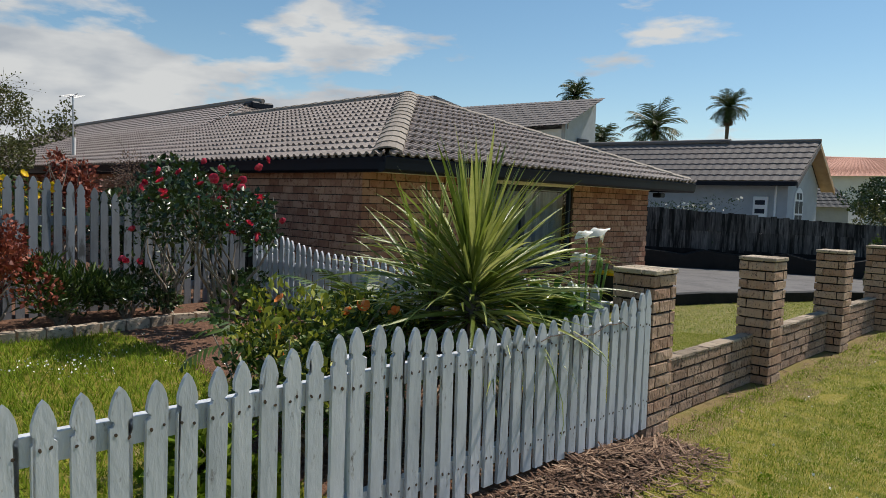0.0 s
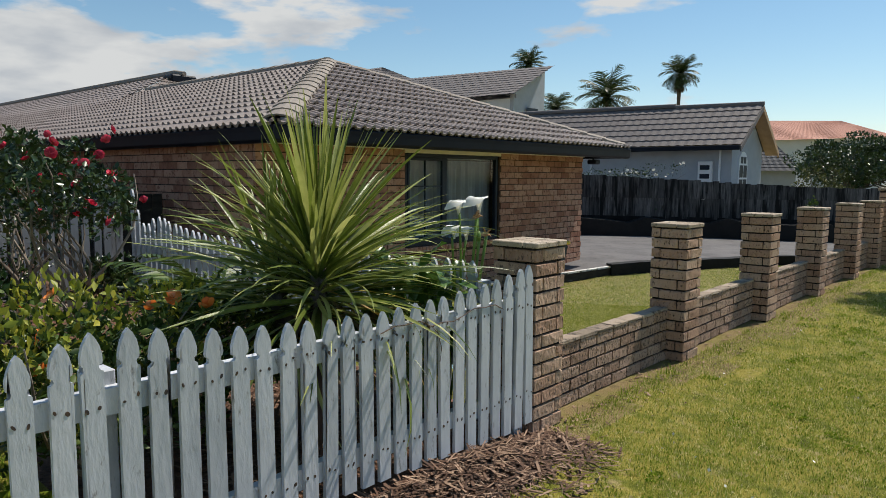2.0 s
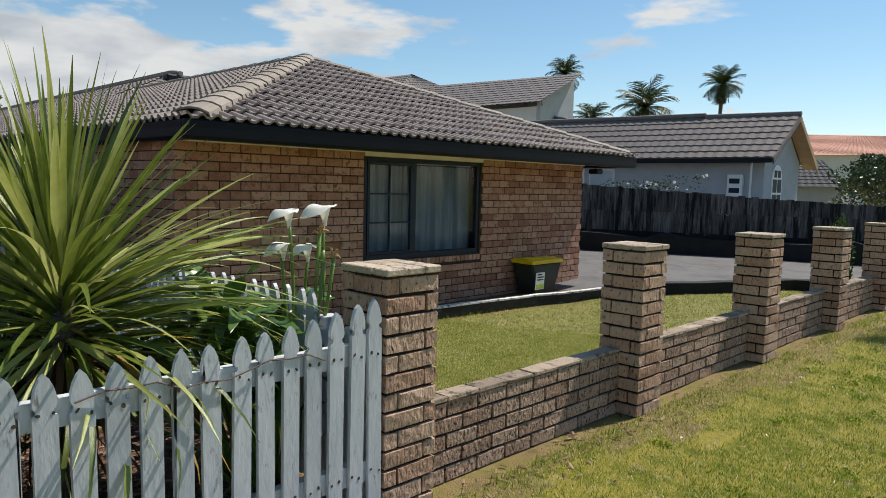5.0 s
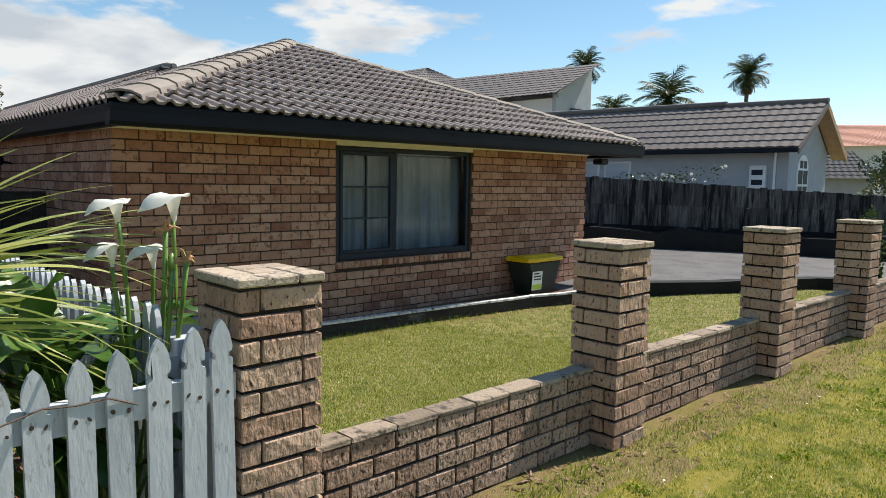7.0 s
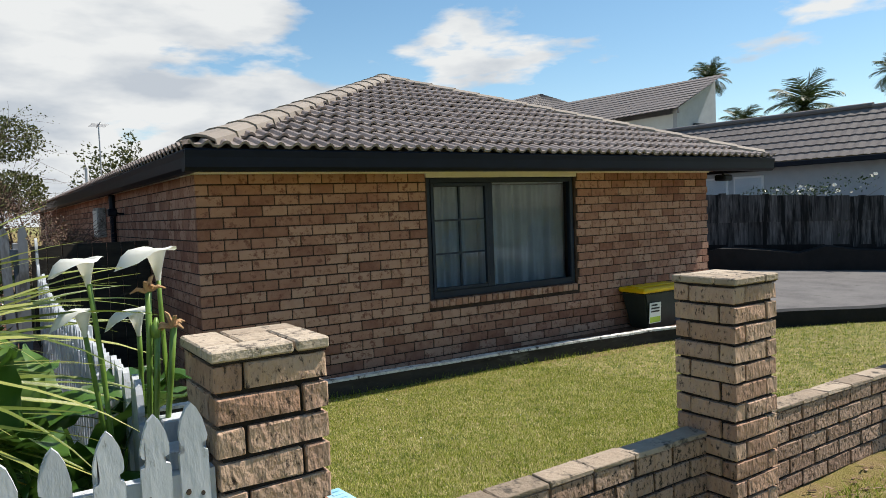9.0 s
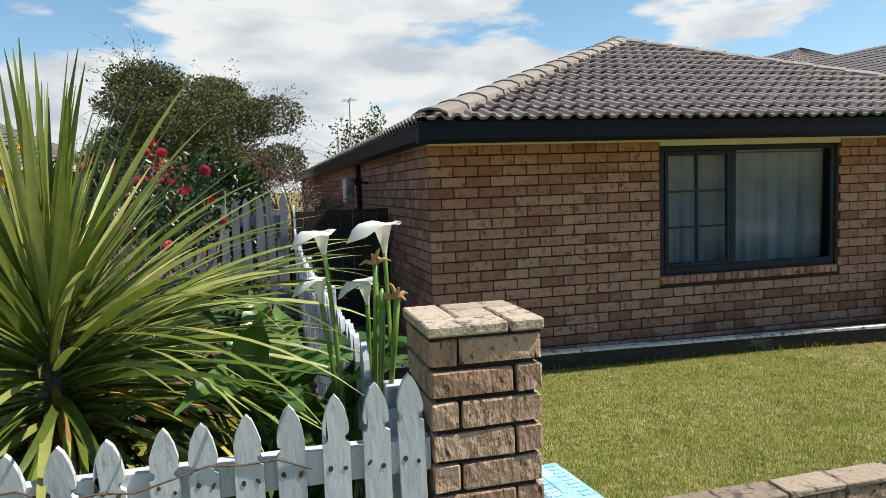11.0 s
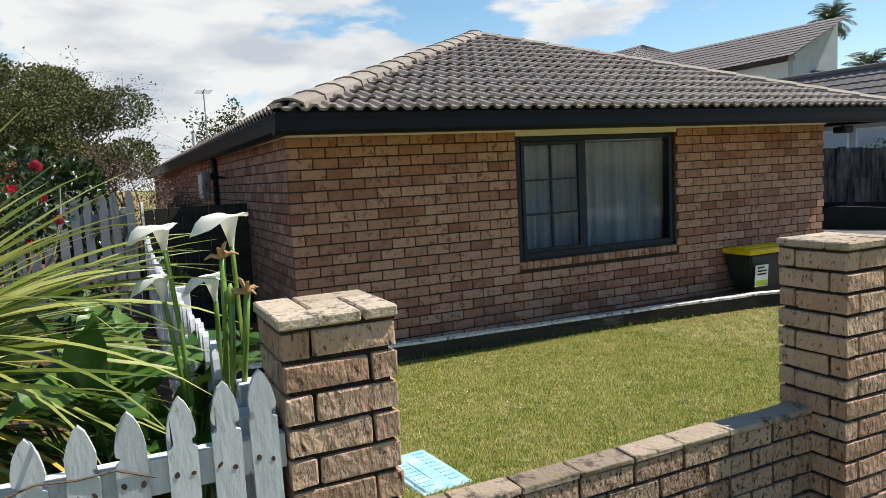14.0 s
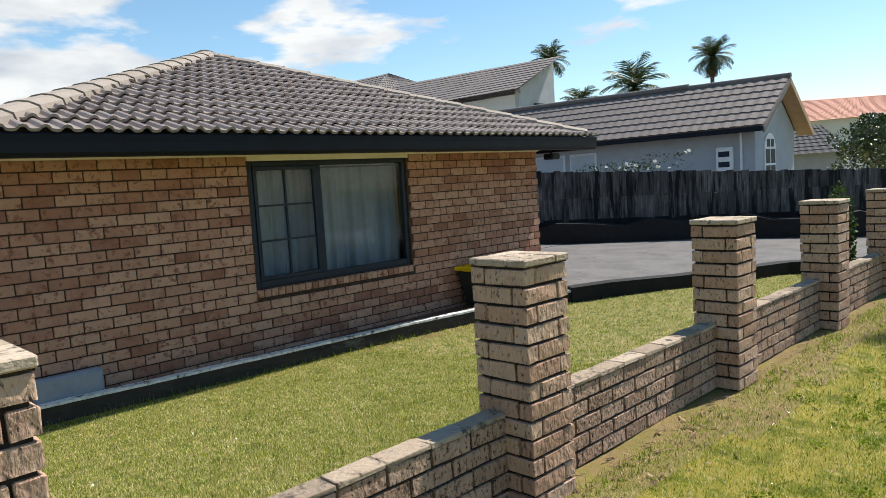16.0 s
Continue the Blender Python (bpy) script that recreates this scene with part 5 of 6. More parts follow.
def big_tree(x, y, h, rad, seed, mat, n, label, name="tree", size=.07, bare=0, trunk_h=.35, gz=-.1):
    s = empty(name, label, "tree", loc=(x, y, gz))
    r = random.Random(seed)
    part("trunk", tube_bm([(0, 0, -.1), (.03, .02, h * .2), (0, .05, h * trunk_h), (.05, 0, h * .6)], [.06 + h * .02, .05 + h * .015, .04 + h * .01, .02], 9), M["bark"], s)
    tips, cs = [], []
    for i in range(26):
        a, e = r.uniform(0, 6.28), r.uniform(-.25, 1.0)
        q = r.uniform(.55, 1.0)
        p = (math.cos(a) * rad * q * math.cos(e * .9), math.sin(a) * rad * q * math.cos(e * .9), h * (.52 + .44 * e * q))
        tips.append(p)
        cs.append(((x + p[0] * .85, y + p[1] * .85, gz + p[2] - .05 * h), (rad * r.uniform(.2, .36), rad * r.uniform(.2, .36), h * r.uniform(.07, .13)), 1))
    part("limb", twigs_bm((0, 0, h * .25), tips, seed, .02 + h * .005, .004, .12 * h), M["bark"], s)
    cs.append(((x, y, gz + h * .62), (rad * .6, rad * .6, h * .24), 4))
    if n:
        leaves("crown", cs, n, size, .34, mat, s, seed)
    if bare:
        bm = bmesh.new()
        sprigs = []
        for _ in range(bare):
            t = Vector(r.choice(tips))
            p = Vector((t.x * .8, t.y * .8, t.z - .06 * h))
            d = Vector((t.x / rad + r.uniform(-.5, .5), t.y / rad + r.uniform(-.5, .5), r.uniform(-.1, 1.3))).normalized()
            step = h * r.uniform(.025, .055)
            line = [p.copy()]
            for _k in range(6):
                d = (d + Vector((r.uniform(-.35, .35), r.uniform(-.35, .35), r.uniform(-.38, .2)))).normalized()
                p = p + d * step
                line.append(p.copy())
                if r.random() < .5:
                    sprigs.append(((x + p.x, y + p.y, gz + p.z), (.02 * h, .02 * h, .012 * h), 1))
            tube_bm(line, [(.0022 + .0009 * h) * (1 - .12 * k) for k in range(7)], 3, bm, cap=False)
        part("twig", bm, M["twig"], s, "fine bare twigs")
        if n > 20000:
            leaves("sprig", sprigs, bare * 14, size * .9, .3, mat, s, seed + 5, "sparse leaves on the outer twigs")
    return s


big_tree(-18.8, 2.9, 5.4, 3.15, 61, M["leaf_olive"], 84000, "bushy olive-green tree behind the tall picket fence", size=.068, bare=330)
big_tree(-9.7, 4.75, 2.25, 1.0, 62, M["leaf_brown"], 7000, "brown twiggy bush with hardly any leaves behind the fence", "bush", .03, 520)
big_tree(-26.0, 8.2, 5.0, 1.2, 64, M["leaf_olive"], 2500, "distant small tree beyond the house roof", size=.12)
for k, (x, y, hh, rr_) in enumerate(((-6.0, 34.5, 3.6, 2.2), (-4.4, 36.5, 3.5, 2.0), (-7.6, 40.0, 4.0, 2.6), (-2.8, 44.0, 3.8, 2.6))):
    big_tree(x, y, hh, rr_, 70 + k, M["leaf_dark"], 7000, "dense rounded green hedge tree beyond the driveway", size=.13)
shrub("fence_rose", "straggling pale-flowered roses above the dark boundary fence", -8.6, 19.6, (2.2, .7), 1.95, M["leaf_dark"], 1500, .07, 81, .3, (flower_mesh("flower", M["calla_white"], .05, 5, 8, .5, 1), 40), gz=0.0)
shrub("pale_shrub", "pale flowering shrub at the end of the dark fence", -4.4, 23.3, (.9, .5), 1.8, M["leaf_olive"], 1600, .09, 83, .3, None, gz=0.0)
shrub("pillar_plant", "small green plant behind a brick pillar", -2.55, 14.95, (.16, .16), 1.2, M["leaf_mid"], 900, .05, 84, .4, None)


# ---- neighbours ----
def course_roof(name, parent, a, b, c, d, mat, step=.33, wave=.3):
    """A tiled slope a-b along the eave, d-c along the ridge, with stepped courses and rolls."""
    a, b, c, d = map(Vector, (a, b, c, d))
    n = max(2, int((d - a).length / step))
    up = (b - a).cross(d - a).normalized()
    up = up if up.z > 0 else -up
    vs, fs = [], []
    m = max(2, int((b - a).length / wave * 2))
    prev = None
    for j in range(n):
        t0, t1 = j / n, (j + 1) / n
        lo0, lo1, hi0, hi1 = a.lerp(d, t0), b.lerp(c, t0), a.lerp(d, t1), b.lerp(c, t1)
        base = len(vs)
        for i in range(m + 1):
            s = i / m
            w = .024 if i % 2 else 0.0
            p, q = lo0.lerp(lo1, s), hi0.lerp(hi1, s)
            vs += [tuple(p + up * (.03 + w)), tuple(q + up * (.005 + w))]
        for i in range(m):
            k = base + i * 2
            fs.append((k, k + 2, k + 3, k + 1))
            if prev is not None:
                o = prev + i * 2
                fs.append((o + 1, o + 3, k + 2, k))
        prev = base
    return link(name, mesh_np(name, vs, fs, mat), parent)


def build_back_roof():
    back = empty("roof", "higher rear section of the tiled roof with a dark ridge end", "roof", kind="structure")
    ry, rz = AY + 1.2, AZ + .58
    a, b = (-34, EY0 + .3, EZ + .04), (-13.2, EY0 + .3, EZ + .04)
    course_roof("slope", back, a, b, (-17.0, ry, rz), (-34, ry, rz), M["tile"], TILE_E, TILE_W)
    course_roof("slope", back, b, (-13.2, EY1 + 1.5, EZ + .04), (-17.0, ry + .01, rz), (-17.0, ry, rz), M["tile"], TILE_E, TILE_W)
    part("ridge_cap", tube_bm([(-16.5, ry, rz + .0), (-17.0, ry, rz + .04), (-25, ry, rz + .05), (-34, ry, rz + .04)], [.06, .1, .1, .1], 8), M["ridge_tile"], back)
    part("ridge_end", box_bm(-16.95, ry - .35, rz - .24, -16.5, ry + .35, rz - .03, .04), M["gutter"], back, "dark ridge end flashing")


build_back_roof()


def build_neighbour():
    h = empty("neighbour_house", "blue-grey rendered neighbour house with a brown tiled gable roof", "house")
    # walls
    wy0, wy1, wx = 23.95, 26.85, -7.1
    rid, rz, ez = 25.4, 3.88, 2.52
    part("wall", box_bm(-22, wy0, -.1, wx - .2, wy0 + .2, 2.5), M["render_grey"], h)
    part("wall", box_bm(-22, wy1 - .2, -.1, wx - .2, wy1, 2.5), M["render_grey"], h)
    bm = bmesh.new()
    pr = [(wy0, -.1), (wy1, -.1), (wy1, 2.5), (rid, 3.72), (wy0, 2.5)]
    f0 = [bm.verts.new((wx, y, z)) for y, z in pr]; f1 = [bm.verts.new((wx - .2, y, z)) for y, z in pr]
    bm.faces.new(f0); bm.faces.new(f1[::-1])
    for i in range(5):
        bm.faces.new((f0[i], f1[i], f1[(i + 1) % 5], f0[(i + 1) % 5]))
    part("gable_wall", bm, M["render_grey"], h)
    rf = course_roof("roof", h, (-22, 23.45, ez), (-6.68, 23.45, ez), (-6.68, rid, rz), (-22, rid, rz + .22), M["tile_far"])
    course_roof("roof", h, (-6.68, 27.25, ez - .1), (-22, 27.25, ez - .1), (-22, rid, rz + .22), (-6.68, rid, rz), M["tile_far"])
    part("ridge_cap", tube_bm([(-6.66, rid, rz + .03), (-9.6, rid, rz + .08)], .07, 8), M["tile_far"], h)
    part("ridge_cap", tube_bm([(-9.6, rid, rz + .12), (-22, rid, rz + .28)], .08, 8), M["tile_far"], h)
    for y0, z0, y1, z1 in ((23.45, ez - .02, rid, rz - .02), (27.25, ez - .12, rid, rz - .02)):
        bm = bmesh.new()
        q = [(-6.66, y0, z0 - .17), (-6.66, y0, z0), (-6.66, y1, z1), (-6.66, y1, z1 - .17)]
        a = [bm.verts.new(p) for p in q]; b = [bm.verts.new((-6.70, p[1], p[2])) for p in q]
        bm.faces.new(a); bm.faces.new(b[::-1])
        for i in range(4):
            bm.faces.new((a[i], b[i], b[(i + 1) % 4], a[(i + 1) % 4]))
        part("bargeboard", bm, M["tile_far"] if y0 < 25 else M["timber_soffit"], h)
        bm = bmesh.new()
        bm.faces.new([bm.verts.new(p) for p in ((-6.70, y0, z0 - .1), (-6.70, y1, z1 - .1), (-7.1, y1, z1 - .1), (-7.1, y0, z0 - .1))])
        part("gable_lining", bm, M["timber_soffit"], h, "tan soffit lining under the gable")
    part("gutter", box_bm(-22, 23.36, ez - .14, -6.7, 23.47, ez, .015), M["gutter"], h)
    part("downpipe", tube_bm([(-7.45, 23.9, 2.4), (-7.45, 23.9, 0)], .035, 8), M["white_pvc"], h)
    # arched window
    ar = [(24.55, 1.0), (25.35, 1.0), (25.35, 1.95)] + [(24.95 + .4 * math.cos(t), 1.95 + .42 * math.sin(t)) for t in np.linspace(.3, 2.84, 9)] + [(24.55, 1.95)]
    bm = bmesh.new()
    bm.faces.new([bm.verts.new((wx + .03, y, z)) for y, z in ar])
    ret = bmesh.ops.extrude_face_region(bm, geom=bm.faces[:])
    for v in ret["geom"]:
        if isinstance(v, bmesh.types.BMVert):
            v.co.x -= .06
    w = part("window", bm, M["white_pvc"], h, "white arched window")
    for y0, y1, z0, z1 in ((24.61, 24.92, 1.06, 1.48), (24.98, 25.29, 1.06, 1.48), (24.61, 24.92, 1.54, 1.93), (24.98, 25.29, 1.54, 1.93), (24.7, 24.92, 1.99, 2.2), (24.98, 25.2, 1.99, 2.2)):
        part("pane", box_bm(wx + .028, y0, z0, wx + .036, y1, z1), M["frame"], w)
    for x0, x1 in ((-14.4, -13.2), (-13.0, -12.0)):
        w = part("window", box_bm(x0, wy0 - .04, 1.2, x1, wy0 + .02, 2.2, .01), M["white_pvc"], h, "white framed window")
        link("pane", mesh_np("pane", [(x0 + .06, wy0 - .046, 1.26), (x1 - .06, wy0 - .046, 1.26), (x1 - .06, wy0 - .046, 2.14), (x0 + .06, wy0 - .046, 2.14)], [(0, 1, 2, 3)], M["glass"]), w)
    mb = part("meter_box", box_bm(-8.12, wy0 - .12, 1.35, -7.66, wy0, 2.05, .015), M["white_pvc"], h, "white power meter box")
    for z in (1.5, 1.78):
        part("meter_window", box_bm(-8.05, wy0 - .126, z, -7.74, wy0 - .118, z + .15, .002), M["frame"], mb)
    # two-storey house behind
    g = empty("two_storey_house", "two-storey pale house with a brown tiled roof behind", "house")
    part("wall", box_bm(-38, 30.2, -.1, -20.2, 32.9, 5.4), M["render_white"], g)
    bm = bmesh.new()
    pr = [(30.2, -.1), (32.95, -.1), (32.95, 7.0), (30.2, 5.6)]
    f0 = [bm.verts.new((-19.98, y, z)) for y, z in pr]; f1 = [bm.verts.new((-20.2, y, z)) for y, z in pr]
    bm.faces.new(f0); bm.faces.new(f1[::-1])
    for i in range(4):
        bm.faces.new((f0[i], f1[i], f1[(i + 1) % 4], f0[(i + 1) % 4]))
    part("gable_wall", bm, M["render_grey"], g)
    course_roof("roof", g, (-31.5, 29.5, 5.5), (-19.4, 29.5, 5.5), (-19.4, 33.0, 7.22), (-31.5, 33.0, 7.5), M["tile_far"], .36, .33)
    part("back_wall", box_bm(-38, 32.9, -.1, -20.2, 33.1, 7.0), M["render_grey"], g)
    course_roof("roof", g, (-46, 31.0, 6.5), (-32, 31.0, 6.5), (-34.4, 35, 8.8), (-46, 35, 8.9), M["tile_far"], .36, .33)
    course_roof("roof", g, (-32, 31.0, 6.5), (-30.5, 36.5, 7.2), (-34.4, 35.02, 8.8), (-34.4, 35, 8.8), M["tile_far"], .36, .33)
    part("wall", box_bm(-46, 33.2, -.1, -33.5, 36, 6.6), M["render_white"], g)
    part("bargeboard", box_bm(-19.42, 29.5, 5.3, -19.36, 29.56, 5.5), M["tile_far"], g)
    part("window", box_bm(-19.9, 31.2, 4.1, -19.86, 32.2, 5.0, .01), M["frame"], g)
    # far roofs
    f = empty("far_house", "distant cream house with an orange terracotta roof", "house")
    part("wall", box_bm(-27, 66.6, 0, -10.0, 74, 4.8), M["render_white"], f)
    course_roof("roof", f, (-28, 66, 4.7), (-9.0, 66, 4.7), (-14.0, 70, 6.4), (-22, 70, 6.8), M["tile_red"], .4, .4)
    f = empty("far_house", "distant low house with a dark grey tiled roof", "house")
    part("wall", box_bm(-18, 45.6, 0, -10.9, 49, 1.95), M["render_grey"], f)
    course_roof("roof", f, (-19, 45, 1.9), (-10.4, 45, 1.9), (-12.6, 47.5, 3.5), (-17, 47.5, 3.5), M["tile_slate"], .4, .4)
    f = empty("far_house", "brown tiled roof of a house beyond the garden trees", "house")
    part("wall", box_bm(-24, -8, -.1, -16.6, .2, 2.2), M["brick_house"], f)
    course_roof("roof", f, (-16.0, -9, 2.2), (-16.0, .8, 2.2), (-20, -3, 4.0), (-20, -5, 4.0), M["tile_far"])
    course_roof("roof", f, (-16.0, .8, 2.2), (-24, .8, 2.2), (-20, -3, 4.0), (-20, -3, 4.0), M["tile_far"])


build_neighbour()


# dark board fence of the drive
def build_board_fence():
    th = radians(23)
    e1, n = Vector((math.cos(th), math.sin(th), 0)), Vector((-math.sin(th), math.cos(th), 0))
    fe = empty("board_fence", "black weathered paling fence along the driveway", "fence", loc=tuple(n * 20.56))
    r = random.Random(6)
    top = lambda u: 1.66 - .056 * (u + 2) if u < 4.5 else 1.3
    for z, u0, u1 in ((1.05, -9, 6.8), (.3, -9, 6.8)):
        a, b = e1 * u0, e1 * u1
        bm = bmesh.new()
        vs = [bm.verts.new((p + n * o + Vector((0, 0, z + dz)))) for p in (a, b) for o in (-.004, .06) for dz in (0, .07)]
        bmesh.ops.convex_hull(bm, input=vs)
        part("rail", bm, M["board_fence"], fe)
    u = -9.0
    while u < 6.8:
        w = .153
        t = top(u) + r.uniform(-.02, .015)
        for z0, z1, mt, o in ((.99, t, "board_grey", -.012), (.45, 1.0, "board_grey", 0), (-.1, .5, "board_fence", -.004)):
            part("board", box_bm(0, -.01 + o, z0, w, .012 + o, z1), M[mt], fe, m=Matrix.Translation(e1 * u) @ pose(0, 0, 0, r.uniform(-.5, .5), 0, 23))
        u += .15
    for u in np.arange(-8.8, 6.8, 2.3):
        p = e1 * float(u)
        part("post", box_bm(p.x - .05, p.y + .05, -.1, p.x + .05, p.y + .15, top(float(u)) - .05, .006), M["board_fence"], fe)
    # black strip modelled in place of the hedge shade along the fence foot
    hg = empty("weed_mat", "black strip at the fence foot standing in for hedge shade", "ground cover", loc=tuple(n * 20.2))
    pts = [tuple((e1 * float(u) + n * .15 * math.sin(u))[:2]) for u in np.arange(-9, 6.5, .5)]
    part("mat", strip_bm(pts, -.25, .3, lambda i: -.1, lambda i: .42 + .06 * math.sin(i * 1.7) + .04 * math.sin(i * 3.1)), M["mat_and_shade"], hg)


build_board_fence()


# ---- small things ----
def build_small():
    # side gate between the fence and the house
    g = empty("side_gate", "dark stained timber gate beside the house wall", "gate")
    for i in range(8):
        y = 4.8 + i * .145
        part("board", box_bm(-8.24, y, -.2, -8.21, y + .138, 1.3, .003), M["timber_dark"], g)
    part("rail", box_bm(-8.3, 4.8, .95, -8.24, 5.95, 1.05), M["timber_dark"], g)
    # pipe and meter box on the side wall
    bm = tube_bm([(-10.4, WY0 - .05, 1.9), (-10.4, WY0 - .05, -.1)], .04, 8)
    thing("downpipe", bm, M["gutter"], "dark downpipe on the shaded brick wall", "pipe")
    b = empty("meter_box", "small pale meter box on the brick side wall", "meter box")
    part("body", box_bm(-11.9, WY0 - .12, 1.3, -11.4, WY0 + .005, 1.75, .015), M["concrete"], b)
    part("door", box_bm(-11.86, WY0 - .128, 1.34, -11.44, WY0 - .118, 1.71, .004), M["cream"], b)
    s = empty("security_light", "small dark floodlight on the side wall", "lamp")
    part("bracket", tube_bm([(-9.8, WY0 + .01, 1.62), (-9.8, WY0 - .1, 1.64)], .015, 6), M["gutter"], s)
    part("head", box_bm(-9.88, WY0 - .2, 1.6, -9.72, WY0 - .09, 1.7, .015), M["gutter"], s)
    s = empty("security_light", "black floodlight under the far corner of the eave", "lamp")
    part("bracket", tube_bm([(-6.0, 13.35, 1.94), (-6.0, 13.35, 1.86)], .015, 6), M["gutter"], s)
    part("head", box_bm(-6.08, 13.25, 1.78, -5.9, 13.45, 1.87, .02), M["gutter"], s)
    # wheelie bin
    bn = empty("recycling_bin", "dark recycling bin with a yellow lid against the house wall", "bin", loc=(-5.83, 11.57, -.09))
    bm = bmesh.new()
    lo = [bm.verts.new((x * .16, y * .24, .0)) for x, y in ((-1, -1), (1, -1), (1, 1), (-1, 1))]
    hi = [bm.verts.new((x * .2, y * .36, .47)) for x, y in ((-1, -1), (1, -1), (1, 1), (-1, 1))]
    bm.faces.new(lo[::-1]); bm.faces.new(hi)
    for i in range(4):
        bm.faces.new((lo[i], lo[(i + 1) % 4], hi[(i + 1) % 4], hi[i]))
    bmesh.ops.bevel(bm, geom=bm.edges[:], offset=.02, segments=2, affect="EDGES")
    part("body", bm, M["dark_plastic"], bn)
    lid = part("lid", box_bm(-.22, -.39, .47, .22, .39, .53, .018), M["yellow_plastic"], bn, "yellow hinged lid")
    part("rib", box_bm(-.1, -.37, .53, .1, .37, .548, .008), M["yellow_plastic"], lid)
    lb = part("sticker", box_bm(.185, -.29, .1, .192, -.08, .36), M["label_white"], bn, "pale printed sticker", m=pose(0, 0, 0, 0, 4, 0))
    part("print", box_bm(.191, -.28, .11, .195, -.09, .18), M["label_green"], lb, m=pose(0, 0, 0, 0, 0, 0))
    for z in (.24, .28, .32):
        part("print", box_bm(.191, -.26, z, .195, -.11 - .04 * (z > .3), z + .02), M["dark_plastic"], lb)
    # dry runner across the front pickets
    pts = [(-1.594 + .004 * math.sin(k * 2.1), 3.62 + k * .085, .84 + .022 * math.sin(k * .9) + .01 * math.sin(k * 2.7)) for k in range(12)]
    v = empty("dry_runner", "thin dead brown runner lying against the picket fence", "vine")
    part("stem", tube_bm(pts, .0028, 5), M["twig"], v)
    part("stem", tube_bm([pts[4], (-1.585, 4.0, .78), (-1.588, 4.03, .7), (-1.59, 4.02, .63)], .0022, 5), M["twig"], v)
    # water meter covers
    c = empty("water_meter_cover", "faded blue plastic water meter cover in the lawn", "cover", loc=(-3.04, 5.85, ground_z(-3.04, 5.85)))
    lid = part("lid", box_bm(-.235, -.125, -.02, .235, .125, .03, .01), M["blue_cover"], c, m=pose(0, 0, 0, 0, 0, 6))
    for i in range(9):
        part("tread_bar", box_bm(-.2 + i * .047, -.105, .028, -.18 + i * .047, -.045, .034), M["blue_cover"], lid)
        part("tread_bar", box_bm(-.2 + i * .047, .045, .028, -.18 + i * .047, .105, .034), M["blue_cover"], lid)
    part("plate", box_bm(-.13, -.032, .028, .13, .032, .034, .002), M["blue_cover"], lid)
    part("rim", box_bm(-.255, -.145, -.05, .255, .145, .02, .008), M["blue_cover"], c, m=pose(0, 0, 0, 0, 0, 6))
    p = box_bm(-6.05, 6.2, -.12, -5.93, 6.75, .14, .02)
    thing("pipe_cover", p, M["grey_box"], "sloping grey cover at the foot of the brick wall", "cover")
    # aerial on the far roof
    a = empty("tv_aerial", "thin television aerial on a mast beyond the roof", "aerial", loc=(-19.5, 7.0, 2.3))
    part("mast", tube_bm([(0, 0, 0), (0, 0, 1.75)], .018, 6), M["steel"], a)
    part("boom", tube_bm([(-.35, 0, 1.7), (.35, 0, 1.74)], .012, 6), M["steel"], a)
    for k in range(6):
        part("element", tube_bm([(-.3 + .12 * k, -.2, 1.71), (-.3 + .12 * k, .2, 1.71)], .006, 5), M["steel"], a)
    # edging stones of the back border
    e = empty("border_edging", "row of rough grey-brown bricks edging the back border", "edging")
    me = [brick_mesh("brick", .2, .1, .1, M["brick_coping"], 90 + s, .006) for s in range(3)]
    r = random.Random(12)
    for i in range(24):
        y = -.6 + i * .22
        if y > 4.2:
            break
        x = -5.75 + .05 * math.sin(y * 1.3)
        link("brick", me[r.randrange(3)], e, m=pose(x, y, ground_z(x, y) + .035, r.uniform(-4, 4), r.uniform(-4, 4), 90 + r.uniform(-7, 7)))
    # wheelie bins far down the verge
    for x, yy, mat, lab in ((-.75, 27.5, "label_white", "pale green wheelie bin far along the verge"), (-1.2, 27.2, "render_white", "white bin far along the verge")):
        b = empty("wheelie_bin", lab, "bin", "bins on the verge", loc=(x, yy, 0))
        part("body", box_bm(-.25, -.28, 0, .25, .28, .9, .04), M[mat], b)
        part("lid", box_bm(-.27, -.3, .9, .27, .3, .98, .03), M["dark_plastic"], b)
    bm = box_bm(-1.7, 22.2, -.05, -1.55, 34, 1.5)
    thing("wall_far", bm, M["render_white"], "pale rendered street wall beyond the driveway", "wall", kind="structure")


build_small()


